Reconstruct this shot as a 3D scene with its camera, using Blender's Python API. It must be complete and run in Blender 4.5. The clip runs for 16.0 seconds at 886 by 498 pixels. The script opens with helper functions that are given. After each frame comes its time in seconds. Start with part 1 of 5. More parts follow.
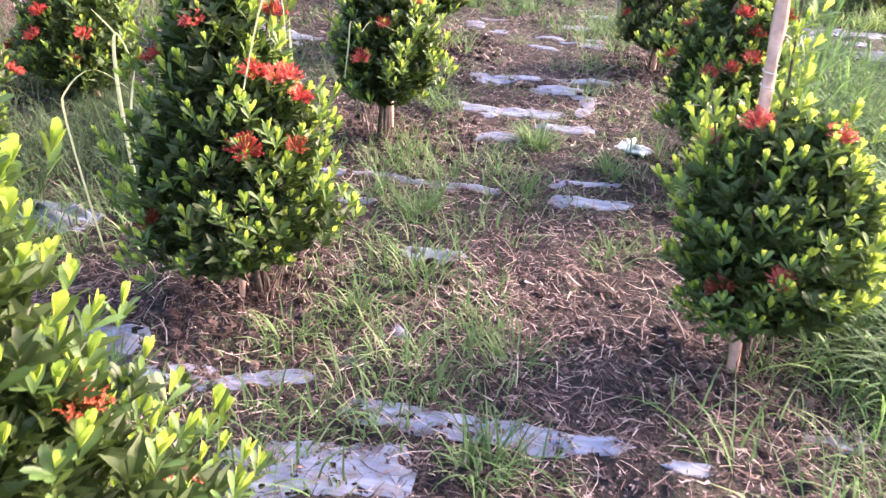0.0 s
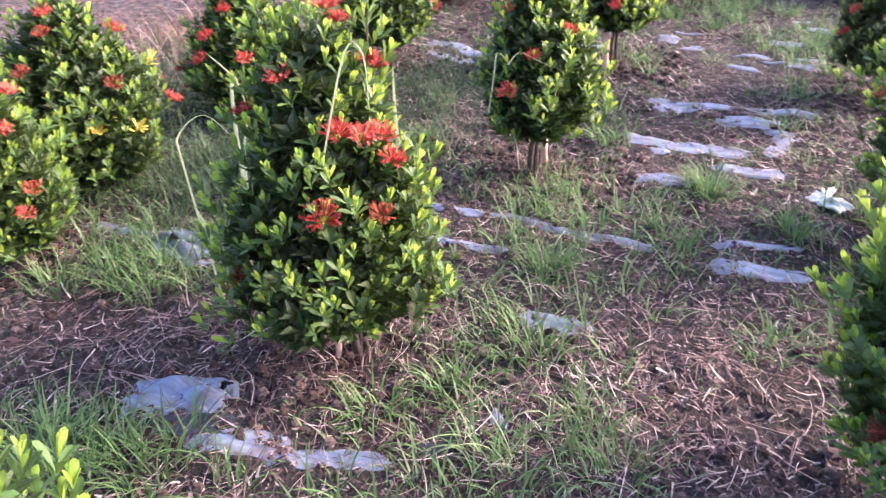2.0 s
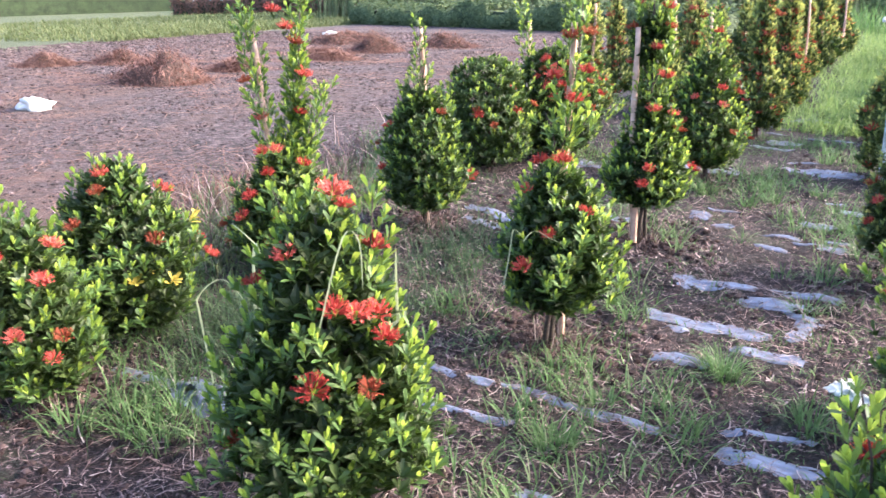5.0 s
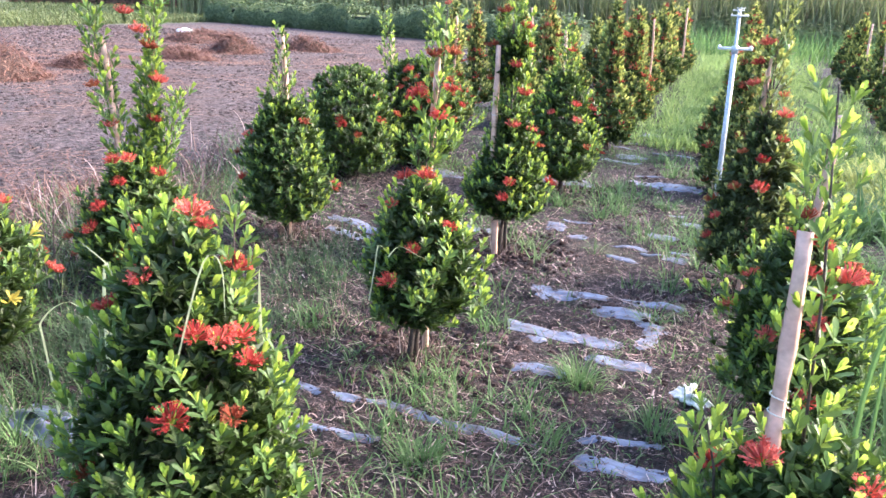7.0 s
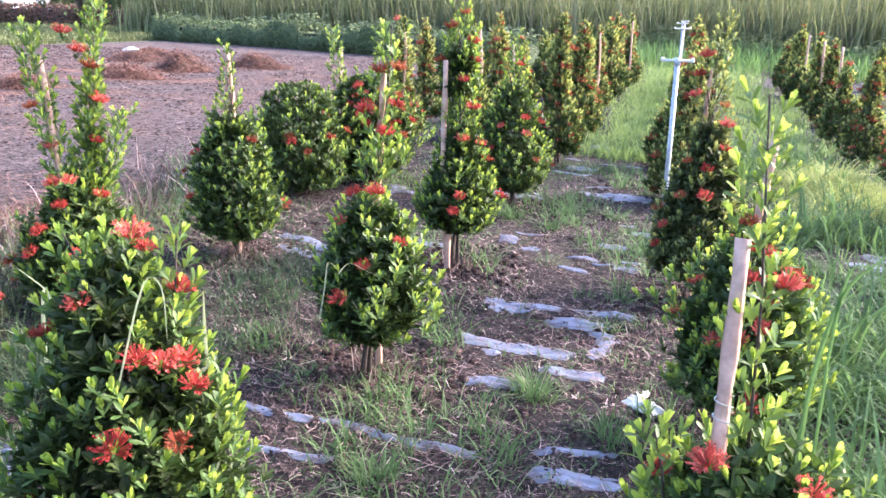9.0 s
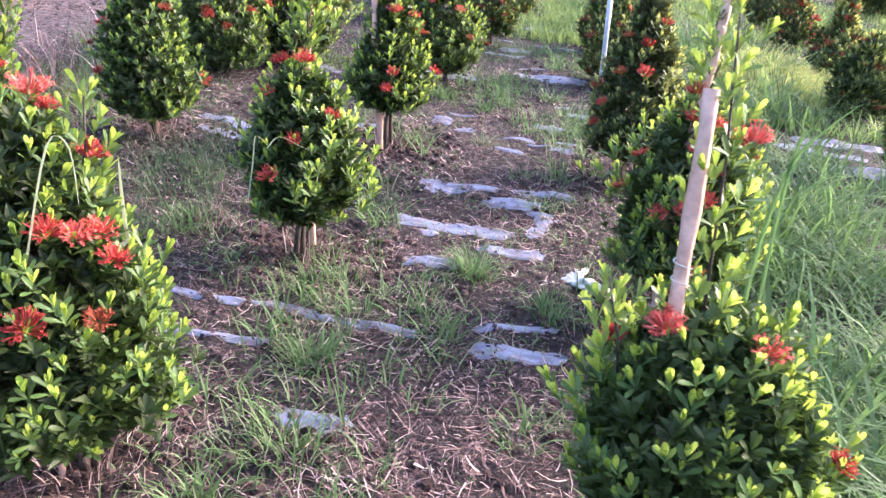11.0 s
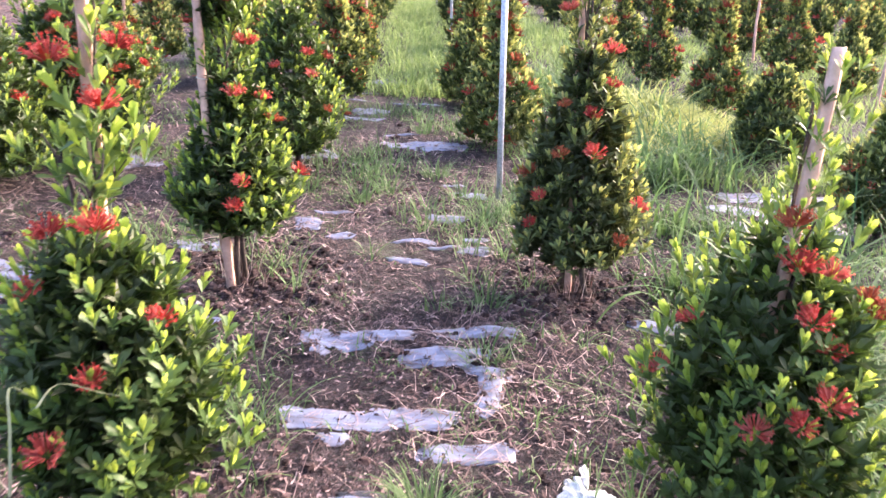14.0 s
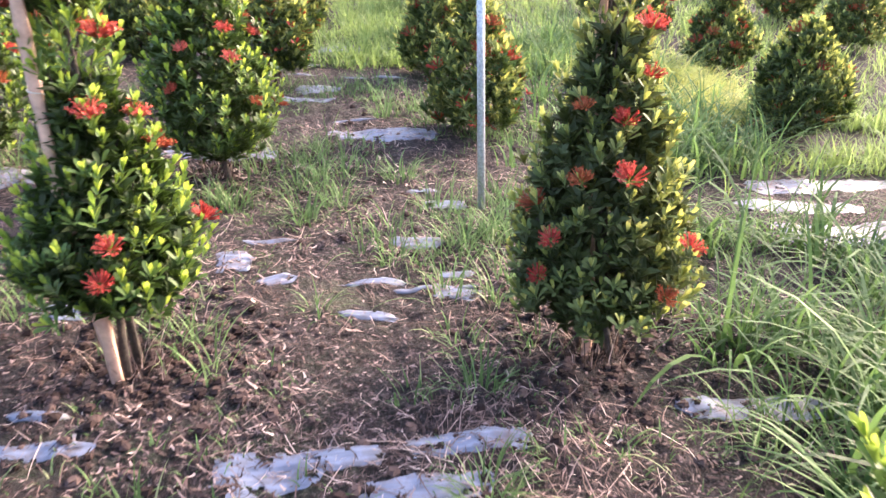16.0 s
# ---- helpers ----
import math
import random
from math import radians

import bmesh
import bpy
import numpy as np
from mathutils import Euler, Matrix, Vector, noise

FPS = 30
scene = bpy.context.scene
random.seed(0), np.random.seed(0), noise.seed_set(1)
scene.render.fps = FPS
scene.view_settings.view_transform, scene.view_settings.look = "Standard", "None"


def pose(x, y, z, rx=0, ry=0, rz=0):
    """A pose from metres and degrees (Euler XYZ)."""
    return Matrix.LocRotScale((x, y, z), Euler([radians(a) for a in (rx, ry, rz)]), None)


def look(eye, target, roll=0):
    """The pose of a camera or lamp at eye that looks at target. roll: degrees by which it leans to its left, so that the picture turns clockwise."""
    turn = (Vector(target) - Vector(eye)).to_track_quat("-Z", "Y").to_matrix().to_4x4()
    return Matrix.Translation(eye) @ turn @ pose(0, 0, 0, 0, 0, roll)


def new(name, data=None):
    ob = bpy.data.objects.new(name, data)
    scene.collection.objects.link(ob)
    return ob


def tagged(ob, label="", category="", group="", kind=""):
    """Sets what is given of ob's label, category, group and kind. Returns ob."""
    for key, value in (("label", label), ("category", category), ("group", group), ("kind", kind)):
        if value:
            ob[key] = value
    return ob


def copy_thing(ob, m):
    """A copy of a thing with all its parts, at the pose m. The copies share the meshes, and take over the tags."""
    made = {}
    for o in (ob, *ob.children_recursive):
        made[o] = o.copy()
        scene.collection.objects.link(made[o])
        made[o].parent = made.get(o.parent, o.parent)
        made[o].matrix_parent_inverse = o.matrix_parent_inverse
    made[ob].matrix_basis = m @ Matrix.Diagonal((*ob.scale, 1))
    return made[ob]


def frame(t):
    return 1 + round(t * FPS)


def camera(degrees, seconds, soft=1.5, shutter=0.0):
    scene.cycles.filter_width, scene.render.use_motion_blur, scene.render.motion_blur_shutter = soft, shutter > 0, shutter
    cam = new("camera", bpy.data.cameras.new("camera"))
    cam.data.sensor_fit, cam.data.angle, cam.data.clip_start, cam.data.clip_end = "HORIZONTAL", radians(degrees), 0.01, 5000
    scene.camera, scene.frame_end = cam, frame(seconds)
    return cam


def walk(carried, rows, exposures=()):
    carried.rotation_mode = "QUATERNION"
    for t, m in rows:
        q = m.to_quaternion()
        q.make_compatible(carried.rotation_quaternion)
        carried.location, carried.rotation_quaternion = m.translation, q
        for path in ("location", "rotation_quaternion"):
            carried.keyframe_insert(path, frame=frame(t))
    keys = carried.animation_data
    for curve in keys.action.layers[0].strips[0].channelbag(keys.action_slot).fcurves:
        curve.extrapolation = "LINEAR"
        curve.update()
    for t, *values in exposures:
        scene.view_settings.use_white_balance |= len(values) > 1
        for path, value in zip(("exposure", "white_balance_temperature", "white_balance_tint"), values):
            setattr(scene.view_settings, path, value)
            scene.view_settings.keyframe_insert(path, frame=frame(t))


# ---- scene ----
cam = camera(58.36, 16.0, soft=1.5, shutter=0.4)
walk(cam, [
    (0, pose(0.216, -0.133, 1.442, 61.83, 0.03, 8.42)),
    (0.5, pose(0.191, 0.030, 1.448, 61.10, -0.44, 9.62)),
    (1, pose(0.205, 0.148, 1.478, 60.58, 0.55, 11.26)),
    (1.5, pose(0.276, 0.185, 1.497, 60.65, 2.58, 16.42)),
    (2, pose(0.406, 0.281, 1.506, 61.68, 3.38, 23.69)),
    (2.5, pose(0.506, 0.304, 1.516, 62.28, 4.01, 28.43)),
    (3, pose(0.554, 0.314, 1.548, 64.47, 5.28, 31.06)),
    (3.2, pose(0.569, 0.320, 1.566, 66.19, 5.63, 31.53)),
    (5.3, pose(0.571, 0.314, 1.636, 72.30, 0.49, 26.99)),
    (5.5, pose(0.568, 0.309, 1.664, 72.13, 0.25, 24.46)),
    (6, pose(0.575, 0.305, 1.664, 72.77, -0.13, 21.49)),
    (6.5, pose(0.561, 0.311, 1.658, 72.82, -0.84, 20.32)),
    (7, pose(0.555, 0.324, 1.657, 72.50, -1.14, 19.16)),
    (7.5, pose(0.566, 0.327, 1.660, 72.77, -1.20, 17.89)),
    (8, pose(0.572, 0.325, 1.659, 73.38, -1.02, 17.44)),
    (8.2, pose(0.579, 0.329, 1.660, 73.68, -0.81, 17.48)),
    (10.3, pose(0.576, 0.354, 1.608, 71.54, -0.95, 11.42)),
    (10.5, pose(0.576, 0.378, 1.585, 69.92, -1.04, 11.07)),
    (11, pose(0.513, 0.429, 1.546, 66.08, -1.96, 10.63)),
    (11.5, pose(0.387, 0.558, 1.537, 66.14, -2.01, 8.27)),
    (12, pose(0.298, 0.699, 1.525, 66.50, -1.82, 4.73)),
    (12.5, pose(0.271, 0.975, 1.511, 67.32, -1.84, 3.27)),
    (13, pose(0.270, 1.226, 1.507, 68.27, -1.41, 1.98)),
    (13.5, pose(0.192, 1.503, 1.500, 68.75, -0.25, -0.32)),
    (14, pose(0.102, 1.720, 1.504, 68.81, -0.17, -2.75)),
    (14.5, pose(0.115, 1.969, 1.479, 68.29, -0.29, -3.35)),
    (15, pose(0.151, 2.200, 1.505, 68.10, 0.26, -3.29)),
    (15.5, pose(0.160, 2.402, 1.473, 66.72, 0.79, -3.95)),
    (16, pose(0.145, 2.693, 1.466, 65.24, 1.36, -5.96)),
], exposures=[(0, 1.82, 6500, 25), (1.5, 1.48, 6000, 25), (3.0, 1.8, 5900, 24), (5.3, 1.48, 5800, 14), (8.2, 1.6, 5700, 17), (10.5, 1.45, 5700, 25), (11.5, 1.7, 6000, 27), (13.0, 1.7, 6250, 30), (14.5, 1.65, 6350, 26), (16, 1.7, 6600, 20)])

# ---- light ----
world = bpy.data.worlds.new("sky")
scene.world = world
world.use_nodes = True
wn = world.node_tree
sky = wn.nodes.new("ShaderNodeTexSky")
sky.sky_type = "NISHITA"
sky.sun_disc = False
sky.dust_density = 5.0
sky.sun_elevation = radians(24)
sky.sun_rotation = radians(60)
wn.nodes["Background"].inputs["Strength"].default_value = 0.335
wn.links.new(sky.outputs["Color"], wn.nodes["Background"].inputs["Color"])
sun = new("sun", bpy.data.lights.new("sun", "SUN"))
sun.data.energy, sun.data.angle, sun.data.color = 3.3, radians(20), (1.0, 0.87, 0.70)
sun.matrix_world = look((7.2, 4.7, 3.9), (0, 0, 0))

# ---- materials ----
def material(name, rough=0.8, metal=0.0):
    m = bpy.data.materials.new(name)
    m.use_nodes = True
    b = m.node_tree.nodes["Principled BSDF"]
    b.inputs["Roughness"].default_value, b.inputs["Metallic"].default_value = rough, metal
    return m, m.node_tree, b


def node(nt, kind, **values):
    n = nt.nodes.new(kind)
    for key, value in values.items():
        n.inputs[key.replace("_", " ")].default_value = value
    return n


def ramp(nt, source, stops):
    r = nt.nodes.new("ShaderNodeValToRGB")
    while len(r.color_ramp.elements) < len(stops):
        r.color_ramp.elements.new(0.5)
    for e, (p, c) in zip(r.color_ramp.elements, stops):
        e.position, e.color = p, (*c, 1)
    nt.links.new(source, r.inputs["Fac"])
    return r.outputs["Color"]


def blend(nt, fac, a, b, mode="MIX"):
    m = nt.nodes.new("ShaderNodeMix")
    m.data_type, m.blend_type = "RGBA", mode
    for socket, v in ((m.inputs["Factor"], fac), (m.inputs["A"], a), (m.inputs["B"], b)):
        if isinstance(v, (int, float)):
            socket.default_value = v
        elif isinstance(v, tuple):
            socket.default_value = (*v, 1)
        else:
            nt.links.new(v, socket)
    return m.outputs["Result"]


def bump(nt, b, height, strength, distance):
    n = node(nt, "ShaderNodeBump", Strength=strength, Distance=distance)
    nt.links.new(height, n.inputs["Height"])
    nt.links.new(n.outputs["Normal"], b.inputs["Normal"])


def noise_tex(nt, scale, detail=4.0, rough=0.6, coord="Object"):
    tc = nt.nodes.new("ShaderNodeTexCoord")
    n = node(nt, "ShaderNodeTexNoise", Scale=scale, Detail=detail, Roughness=rough)
    nt.links.new(tc.outputs[coord], n.inputs["Vector"])
    return n.outputs["Fac"]


def grained(name, stops, scale, rough=0.8, relief=0.3, depth=0.01, fine=None, metal=0.0):
    """A plain surface whose colour wanders at two scales, with a fine relief."""
    m, nt, b = material(name, rough, metal)
    big, small = noise_tex(nt, scale), noise_tex(nt, fine or scale * 9, 3.0)
    c = ramp(nt, big, stops)
    tone = ramp(nt, small, [(0.3, (0.62, 0.62, 0.62)), (0.7, (1.25, 1.25, 1.25))])
    nt.links.new(blend(nt, 1.0, c, tone, "MULTIPLY"), b.inputs["Base Color"])
    bump(nt, b, small, relief, depth)
    return m


def leafy(name, stops, through_colour, amount, rough=0.4, per_object=False):
    """Leaves: each one has its own tone; some of the light passes through."""
    m, nt, b = material(name, rough + 0.08)
    b.inputs["Specular IOR Level"].default_value = 0.24
    if per_object:
        rnd = nt.nodes.new("ShaderNodeObjectInfo").outputs["Random"]
        isle = nt.nodes.new("ShaderNodeNewGeometry").outputs["Random Per Island"]
        add = nt.nodes.new("ShaderNodeMath")
        add.operation = "MULTIPLY_ADD"
        add.inputs[1].default_value = 0.45
        half = nt.nodes.new("ShaderNodeMath")
        half.operation = "MULTIPLY"
        half.inputs[1].default_value = 0.55
        nt.links.new(rnd, half.inputs[0])
        nt.links.new(isle, add.inputs[0])
        nt.links.new(half.outputs[0], add.inputs[2])
        fac = add.outputs[0]
    else:
        fac = nt.nodes.new("ShaderNodeNewGeometry").outputs["Random Per Island"]
    c = ramp(nt, fac, stops)
    spots = ramp(nt, noise_tex(nt, 60.0), [(0.3, (0.75, 0.75, 0.75)), (0.7, (1.15, 1.15, 1.1))])
    c = blend(nt, 1.0, c, spots, "MULTIPLY")
    nt.links.new(c, b.inputs["Base Color"])
    tr = nt.nodes.new("ShaderNodeBsdfTranslucent")
    nt.links.new(blend(nt, 0.5, c, through_colour), tr.inputs["Color"])
    mix = nt.nodes.new("ShaderNodeMixShader")
    mix.inputs[0].default_value = amount
    nt.links.new(b.outputs[0], mix.inputs[1])
    nt.links.new(tr.outputs[0], mix.inputs[2])
    nt.links.new(mix.outputs[0], nt.nodes["Material Output"].inputs["Surface"])
    return m


# Darkest leaf green: old leaves, and the shade inside crowns put into colour.
LEAF = leafy("dark_shade_leaf", [(0.0, (0.024, 0.036, 0.013)), (0.5, (0.046, 0.070, 0.022)), (1.0, (0.080, 0.115, 0.034))], (0.10, 0.20, 0.02), 0.2, 0.36, True)
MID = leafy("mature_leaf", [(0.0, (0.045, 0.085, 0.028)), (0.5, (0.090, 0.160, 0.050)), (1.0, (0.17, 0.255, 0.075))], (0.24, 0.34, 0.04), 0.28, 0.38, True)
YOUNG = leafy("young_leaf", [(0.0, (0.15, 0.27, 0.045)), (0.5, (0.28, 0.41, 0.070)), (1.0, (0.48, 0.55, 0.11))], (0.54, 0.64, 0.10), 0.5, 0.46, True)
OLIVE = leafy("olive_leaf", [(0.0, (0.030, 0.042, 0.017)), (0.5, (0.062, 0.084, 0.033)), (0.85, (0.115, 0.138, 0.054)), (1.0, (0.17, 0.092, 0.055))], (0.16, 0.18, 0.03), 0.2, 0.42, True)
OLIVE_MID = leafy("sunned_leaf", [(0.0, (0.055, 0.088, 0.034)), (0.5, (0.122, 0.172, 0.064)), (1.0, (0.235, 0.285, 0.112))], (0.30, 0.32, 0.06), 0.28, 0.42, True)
# Bronzed tips; their yellow also holds the low sun on the leaders.
BRONZE = leafy("sunlit_bronze_shoot", [(0.0, (0.17, 0.24, 0.075)), (0.5, (0.33, 0.40, 0.13)), (0.85, (0.52, 0.52, 0.20)), (1.0, (0.52, 0.30, 0.15))], (0.60, 0.56, 0.12), 0.45, 0.5, True)
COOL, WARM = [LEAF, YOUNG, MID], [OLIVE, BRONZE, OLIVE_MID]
OLD_LEAF = leafy("yellowed_leaf", [(0.0, (0.45, 0.36, 0.06)), (1.0, (0.6, 0.5, 0.12))], (0.6, 0.5, 0.1), 0.35, 0.5)
PETAL = leafy("red_petal", [(0.0, (0.20, 0.022, 0.022)), (0.5, (0.50, 0.075, 0.060)), (1.0, (0.74, 0.24, 0.19))], (0.8, 0.10, 0.06), 0.3, 0.5, True)
PETAL_OLD = leafy("fading_petal", [(0.0, (0.12, 0.030, 0.022)), (0.6, (0.36, 0.085, 0.04)), (1.0, (0.52, 0.21, 0.09))], (0.5, 0.1, 0.05), 0.25, 0.6, True)
GRASS = leafy("grass_blade", [(0.0, (0.045, 0.085, 0.030)), (0.4, (0.098, 0.168, 0.055)), (0.88, (0.19, 0.295, 0.115)), (1.0, (0.36, 0.36, 0.22))], (0.17, 0.30, 0.13), 0.35, 0.5)
LUSH = leafy("lush_grass_blade", [(0.0, (0.018, 0.048, 0.018)), (0.55, (0.053, 0.122, 0.044)), (1.0, (0.155, 0.255, 0.088))], (0.25, 0.42, 0.12), 0.38, 0.5)
SOFT = leafy("soft_grass_blade", [(0.0, (0.052, 0.098, 0.034)), (0.55, (0.13, 0.22, 0.076)), (1.0, (0.29, 0.39, 0.15))], (0.44, 0.58, 0.17), 0.42, 0.5)
SUN_YELLOW = leafy("sunlit_yellow_blade", [(0.0, (0.20, 0.25, 0.07)), (0.6, (0.42, 0.46, 0.14)), (1.0, (0.62, 0.60, 0.25))], (0.66, 0.70, 0.16), 0.45, 0.5)
SHADE = leafy("shaded_weed_blade", [(0.0, (0.030, 0.050, 0.026)), (0.6, (0.070, 0.110, 0.056)), (1.0, (0.15, 0.20, 0.11))], (0.15, 0.24, 0.10), 0.3, 0.55)
PALE = leafy("pale_stalk", [(0.0, (0.36, 0.40, 0.22)), (1.0, (0.58, 0.60, 0.40))], (0.6, 0.64, 0.35), 0.35, 0.5)
VERGE = leafy("verge_blade", [(0.0, (0.055, 0.080, 0.030)), (0.6, (0.125, 0.155, 0.058)), (1.0, (0.23, 0.24, 0.11))], (0.2, 0.22, 0.09), 0.25, 0.6)
STRAW = leafy("dry_straw", [(0.0, (0.030, 0.019, 0.017)), (0.5, (0.13, 0.082, 0.078)), (0.8, (0.37, 0.255, 0.24)), (1.0, (0.68, 0.53, 0.49))], (0.5, 0.36, 0.3), 0.1, 0.65)
BITS = leafy("straw_bit", [(0.0, (0.016, 0.009, 0.008)), (0.5, (0.075, 0.042, 0.037)), (0.82, (0.25, 0.155, 0.14)), (1.0, (0.66, 0.52, 0.46))], (0.5, 0.36, 0.3), 0.1, 0.6)
CRUMB = leafy("leaf_crumb", [(0.0, (0.006, 0.0045, 0.0045)), (0.55, (0.034, 0.022, 0.024)), (0.85, (0.14, 0.092, 0.095)), (1.0, (0.38, 0.28, 0.28))], (0.2, 0.12, 0.08), 0.1, 0.8)
EARTH = leafy("earth_clod", [(0.0, (0.022, 0.013, 0.012)), (0.6, (0.060, 0.037, 0.034)), (1.0, (0.13, 0.086, 0.080))], (0.1, 0.06, 0.05), 0.0, 0.9)
CLOD = leafy("dry_clod", [(0.0, (0.030, 0.021, 0.022)), (0.6, (0.085, 0.061, 0.063)), (1.0, (0.16, 0.118, 0.122))], (0.2, 0.15, 0.14), 0.0, 0.9)
DEAD = leafy("dead_weed", [(0.0, (0.08, 0.038, 0.032)), (0.6, (0.20, 0.104, 0.084)), (1.0, (0.38, 0.22, 0.18))], (0.4, 0.2, 0.1), 0.1, 0.8)
CHAFF = leafy("field_chaff", [(0.0, (0.11, 0.055, 0.046)), (0.6, (0.23, 0.125, 0.10)), (1.0, (0.38, 0.24, 0.19))], (0.4, 0.2, 0.1), 0.1, 0.8)
HEDGE_LEAF = leafy("hedge_leaf", [(0.0, (0.045, 0.068, 0.030)), (0.6, (0.095, 0.130, 0.058)), (1.0, (0.18, 0.215, 0.095))], (0.2, 0.3, 0.08), 0.25, 0.5)
WOOD_LEAF = leafy("wood_leaf", [(0.0, (0.045, 0.070, 0.034)), (0.6, (0.095, 0.14, 0.062)), (1.0, (0.18, 0.21, 0.09))], (0.2, 0.28, 0.08), 0.25, 0.5)
BARK = grained("shrub_bark", [(0.3, (0.034, 0.025, 0.022)), (0.7, (0.10, 0.074, 0.062))], 14.0, 0.9, 0.6, 0.01)
BAMBOO = grained("dry_bamboo", [(0.3, (0.47, 0.28, 0.21)), (0.7, (0.68, 0.45, 0.355))], 7.0, 0.6, 0.2, 0.003, fine=22.0)
PIPE = grained("galvanised_pipe", [(0.3, (0.42, 0.46, 0.52)), (0.7, (0.56, 0.60, 0.66))], 12.0, 0.42, 0.1, 0.002, metal=0.25)
WHITE = grained("white_plastic", [(0.3, (0.68, 0.67, 0.63)), (0.7, (0.82, 0.81, 0.78))], 15.0, 0.5, 0.1, 0.002)
RAG = grained("torn_pale_plastic", [(0.3, (0.66, 0.64, 0.58)), (0.7, (0.84, 0.82, 0.76))], 20.0, 0.5, 0.2, 0.003)
TWINE = grained("pale_twine", [(0.3, (0.5, 0.48, 0.42)), (0.7, (0.7, 0.68, 0.62))], 40.0, 0.8)
BLUE = grained("blue_plastic", [(0.3, (0.02, 0.08, 0.42)), (0.7, (0.04, 0.13, 0.6))], 15.0, 0.4, 0.1, 0.002)
RED = grained("red_plastic", [(0.3, (0.55, 0.07, 0.03)), (0.7, (0.7, 0.14, 0.07))], 15.0, 0.4, 0.1, 0.002)
WALL = grained("grey_wall_paint", [(0.3, (0.34, 0.37, 0.42)), (0.7, (0.44, 0.47, 0.52))], 1.5, 0.8, 0.2, 0.01)
ROOF = grained("rusty_sheet", [(0.3, (0.18, 0.12, 0.1)), (0.7, (0.3, 0.22, 0.19))], 2.0, 0.7, 0.2, 0.01)
ROTTED = grained("rotted_weeds", [(0.3, (0.045, 0.026, 0.023)), (0.7, (0.13, 0.075, 0.060))], 9.0, 0.95, 0.8, 0.04)
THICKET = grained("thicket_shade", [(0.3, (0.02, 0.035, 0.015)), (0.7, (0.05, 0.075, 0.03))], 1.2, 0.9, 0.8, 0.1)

# mulch film: thin grey plastic with dust in its folds
FILM, nt, b = material("mulch_film", 0.38)
tc = nt.nodes.new("ShaderNodeTexCoord")
drawn = nt.nodes.new("ShaderNodeMapping")
drawn.inputs["Scale"].default_value = (5.0, 42.0, 5.0)
nt.links.new(tc.outputs["Object"], drawn.inputs["Vector"])
creases = node(nt, "ShaderNodeTexNoise", Scale=1.0, Detail=4.0, Roughness=0.55, Distortion=0.6)
nt.links.new(drawn.outputs[0], creases.inputs["Vector"])
film_tone = ramp(nt, creases.outputs["Fac"], [(0.30, (0.088, 0.104, 0.160)), (0.5, (0.152, 0.176, 0.258)), (0.72, (0.24, 0.272, 0.375))])
dust = ramp(nt, noise_tex(nt, 17.0, 5.0), [(0.48, (0, 0, 0)), (0.70, (0.8, 0.8, 0.8))])
nt.links.new(blend(nt, dust, film_tone, (0.11, 0.083, 0.08)), b.inputs["Base Color"])
bump(nt, b, creases.outputs["Fac"], 0.22, 0.006)
BLACK_FILM = grained("black_film", [(0.3, (0.012, 0.013, 0.018)), (0.7, (0.035, 0.037, 0.045))], 12.0, 0.35, 0.4, 0.01)
CROTON = leafy("croton_leaf", [(0.0, (0.05, 0.045, 0.025)), (0.5, (0.13, 0.07, 0.05)), (1.0, (0.26, 0.13, 0.09))], (0.3, 0.12, 0.08), 0.2, 0.5)
REED = leafy("reed_blade", [(0.0, (0.06, 0.085, 0.052)), (0.5, (0.13, 0.175, 0.10)), (0.78, (0.18, 0.165, 0.125)), (0.9, (0.26, 0.31, 0.17)), (1.0, (0.33, 0.35, 0.17))], (0.3, 0.32, 0.1), 0.35, 0.6)

# soil: dark damp earth, paler dust and a pinkish felt of rotted straw; a bare ploughed field further left
SOIL, nt, b = material("nursery_soil", 0.92)
tc = nt.nodes.new("ShaderNodeTexCoord")
big, mid, fine = noise_tex(nt, 1.1, 5.0), noise_tex(nt, 7.0, 6.0, 0.7), noise_tex(nt, 55.0, 5.0, 0.75)
earth = ramp(nt, mid, [(0.34, (0.0075, 0.0050, 0.0055)), (0.52, (0.021, 0.0138, 0.0158)), (0.70, (0.070, 0.048, 0.055))])
felt = ramp(nt, fine, [(0.44, (0.008, 0.0055, 0.0053)), (0.53, (0.033, 0.021, 0.023)), (0.63, (0.22, 0.150, 0.158))])
bed = blend(nt, ramp(nt, big, [(0.40, (0.1, 0.1, 0.1)), (0.60, (0.9, 0.9, 0.9))]), earth, felt)
moss = ramp(nt, fine, [(0.4, (0.05, 0.065, 0.03)), (0.65, (0.15, 0.18, 0.08))])
bed = blend(nt, ramp(nt, noise_tex(nt, 2.3, 5.0), [(0.56, (0, 0, 0)), (0.70, (0.35, 0.35, 0.35))]), bed, moss)
clod = ramp(nt, noise_tex(nt, 16.0, 6.0, 0.75), [(0.40, (0.022, 0.015, 0.016)), (0.5, (0.078, 0.055, 0.057)), (0.62, (0.195, 0.142, 0.146))])
chaff = ramp(nt, noise_tex(nt, 0.55, 6.0, 0.65), [(0.5, (0, 0, 0)), (0.62, (0.75, 0.75, 0.75))])
clod = blend(nt, chaff, clod, ramp(nt, mid, [(0.35, (0.055, 0.032, 0.026)), (0.65, (0.20, 0.115, 0.088))]))
clod = blend(nt, 1.0, clod, ramp(nt, fine, [(0.35, (0.6, 0.6, 0.6)), (0.6, (1.15, 1.12, 1.12))]), "MULTIPLY")
sep = nt.nodes.new("ShaderNodeSeparateXYZ")
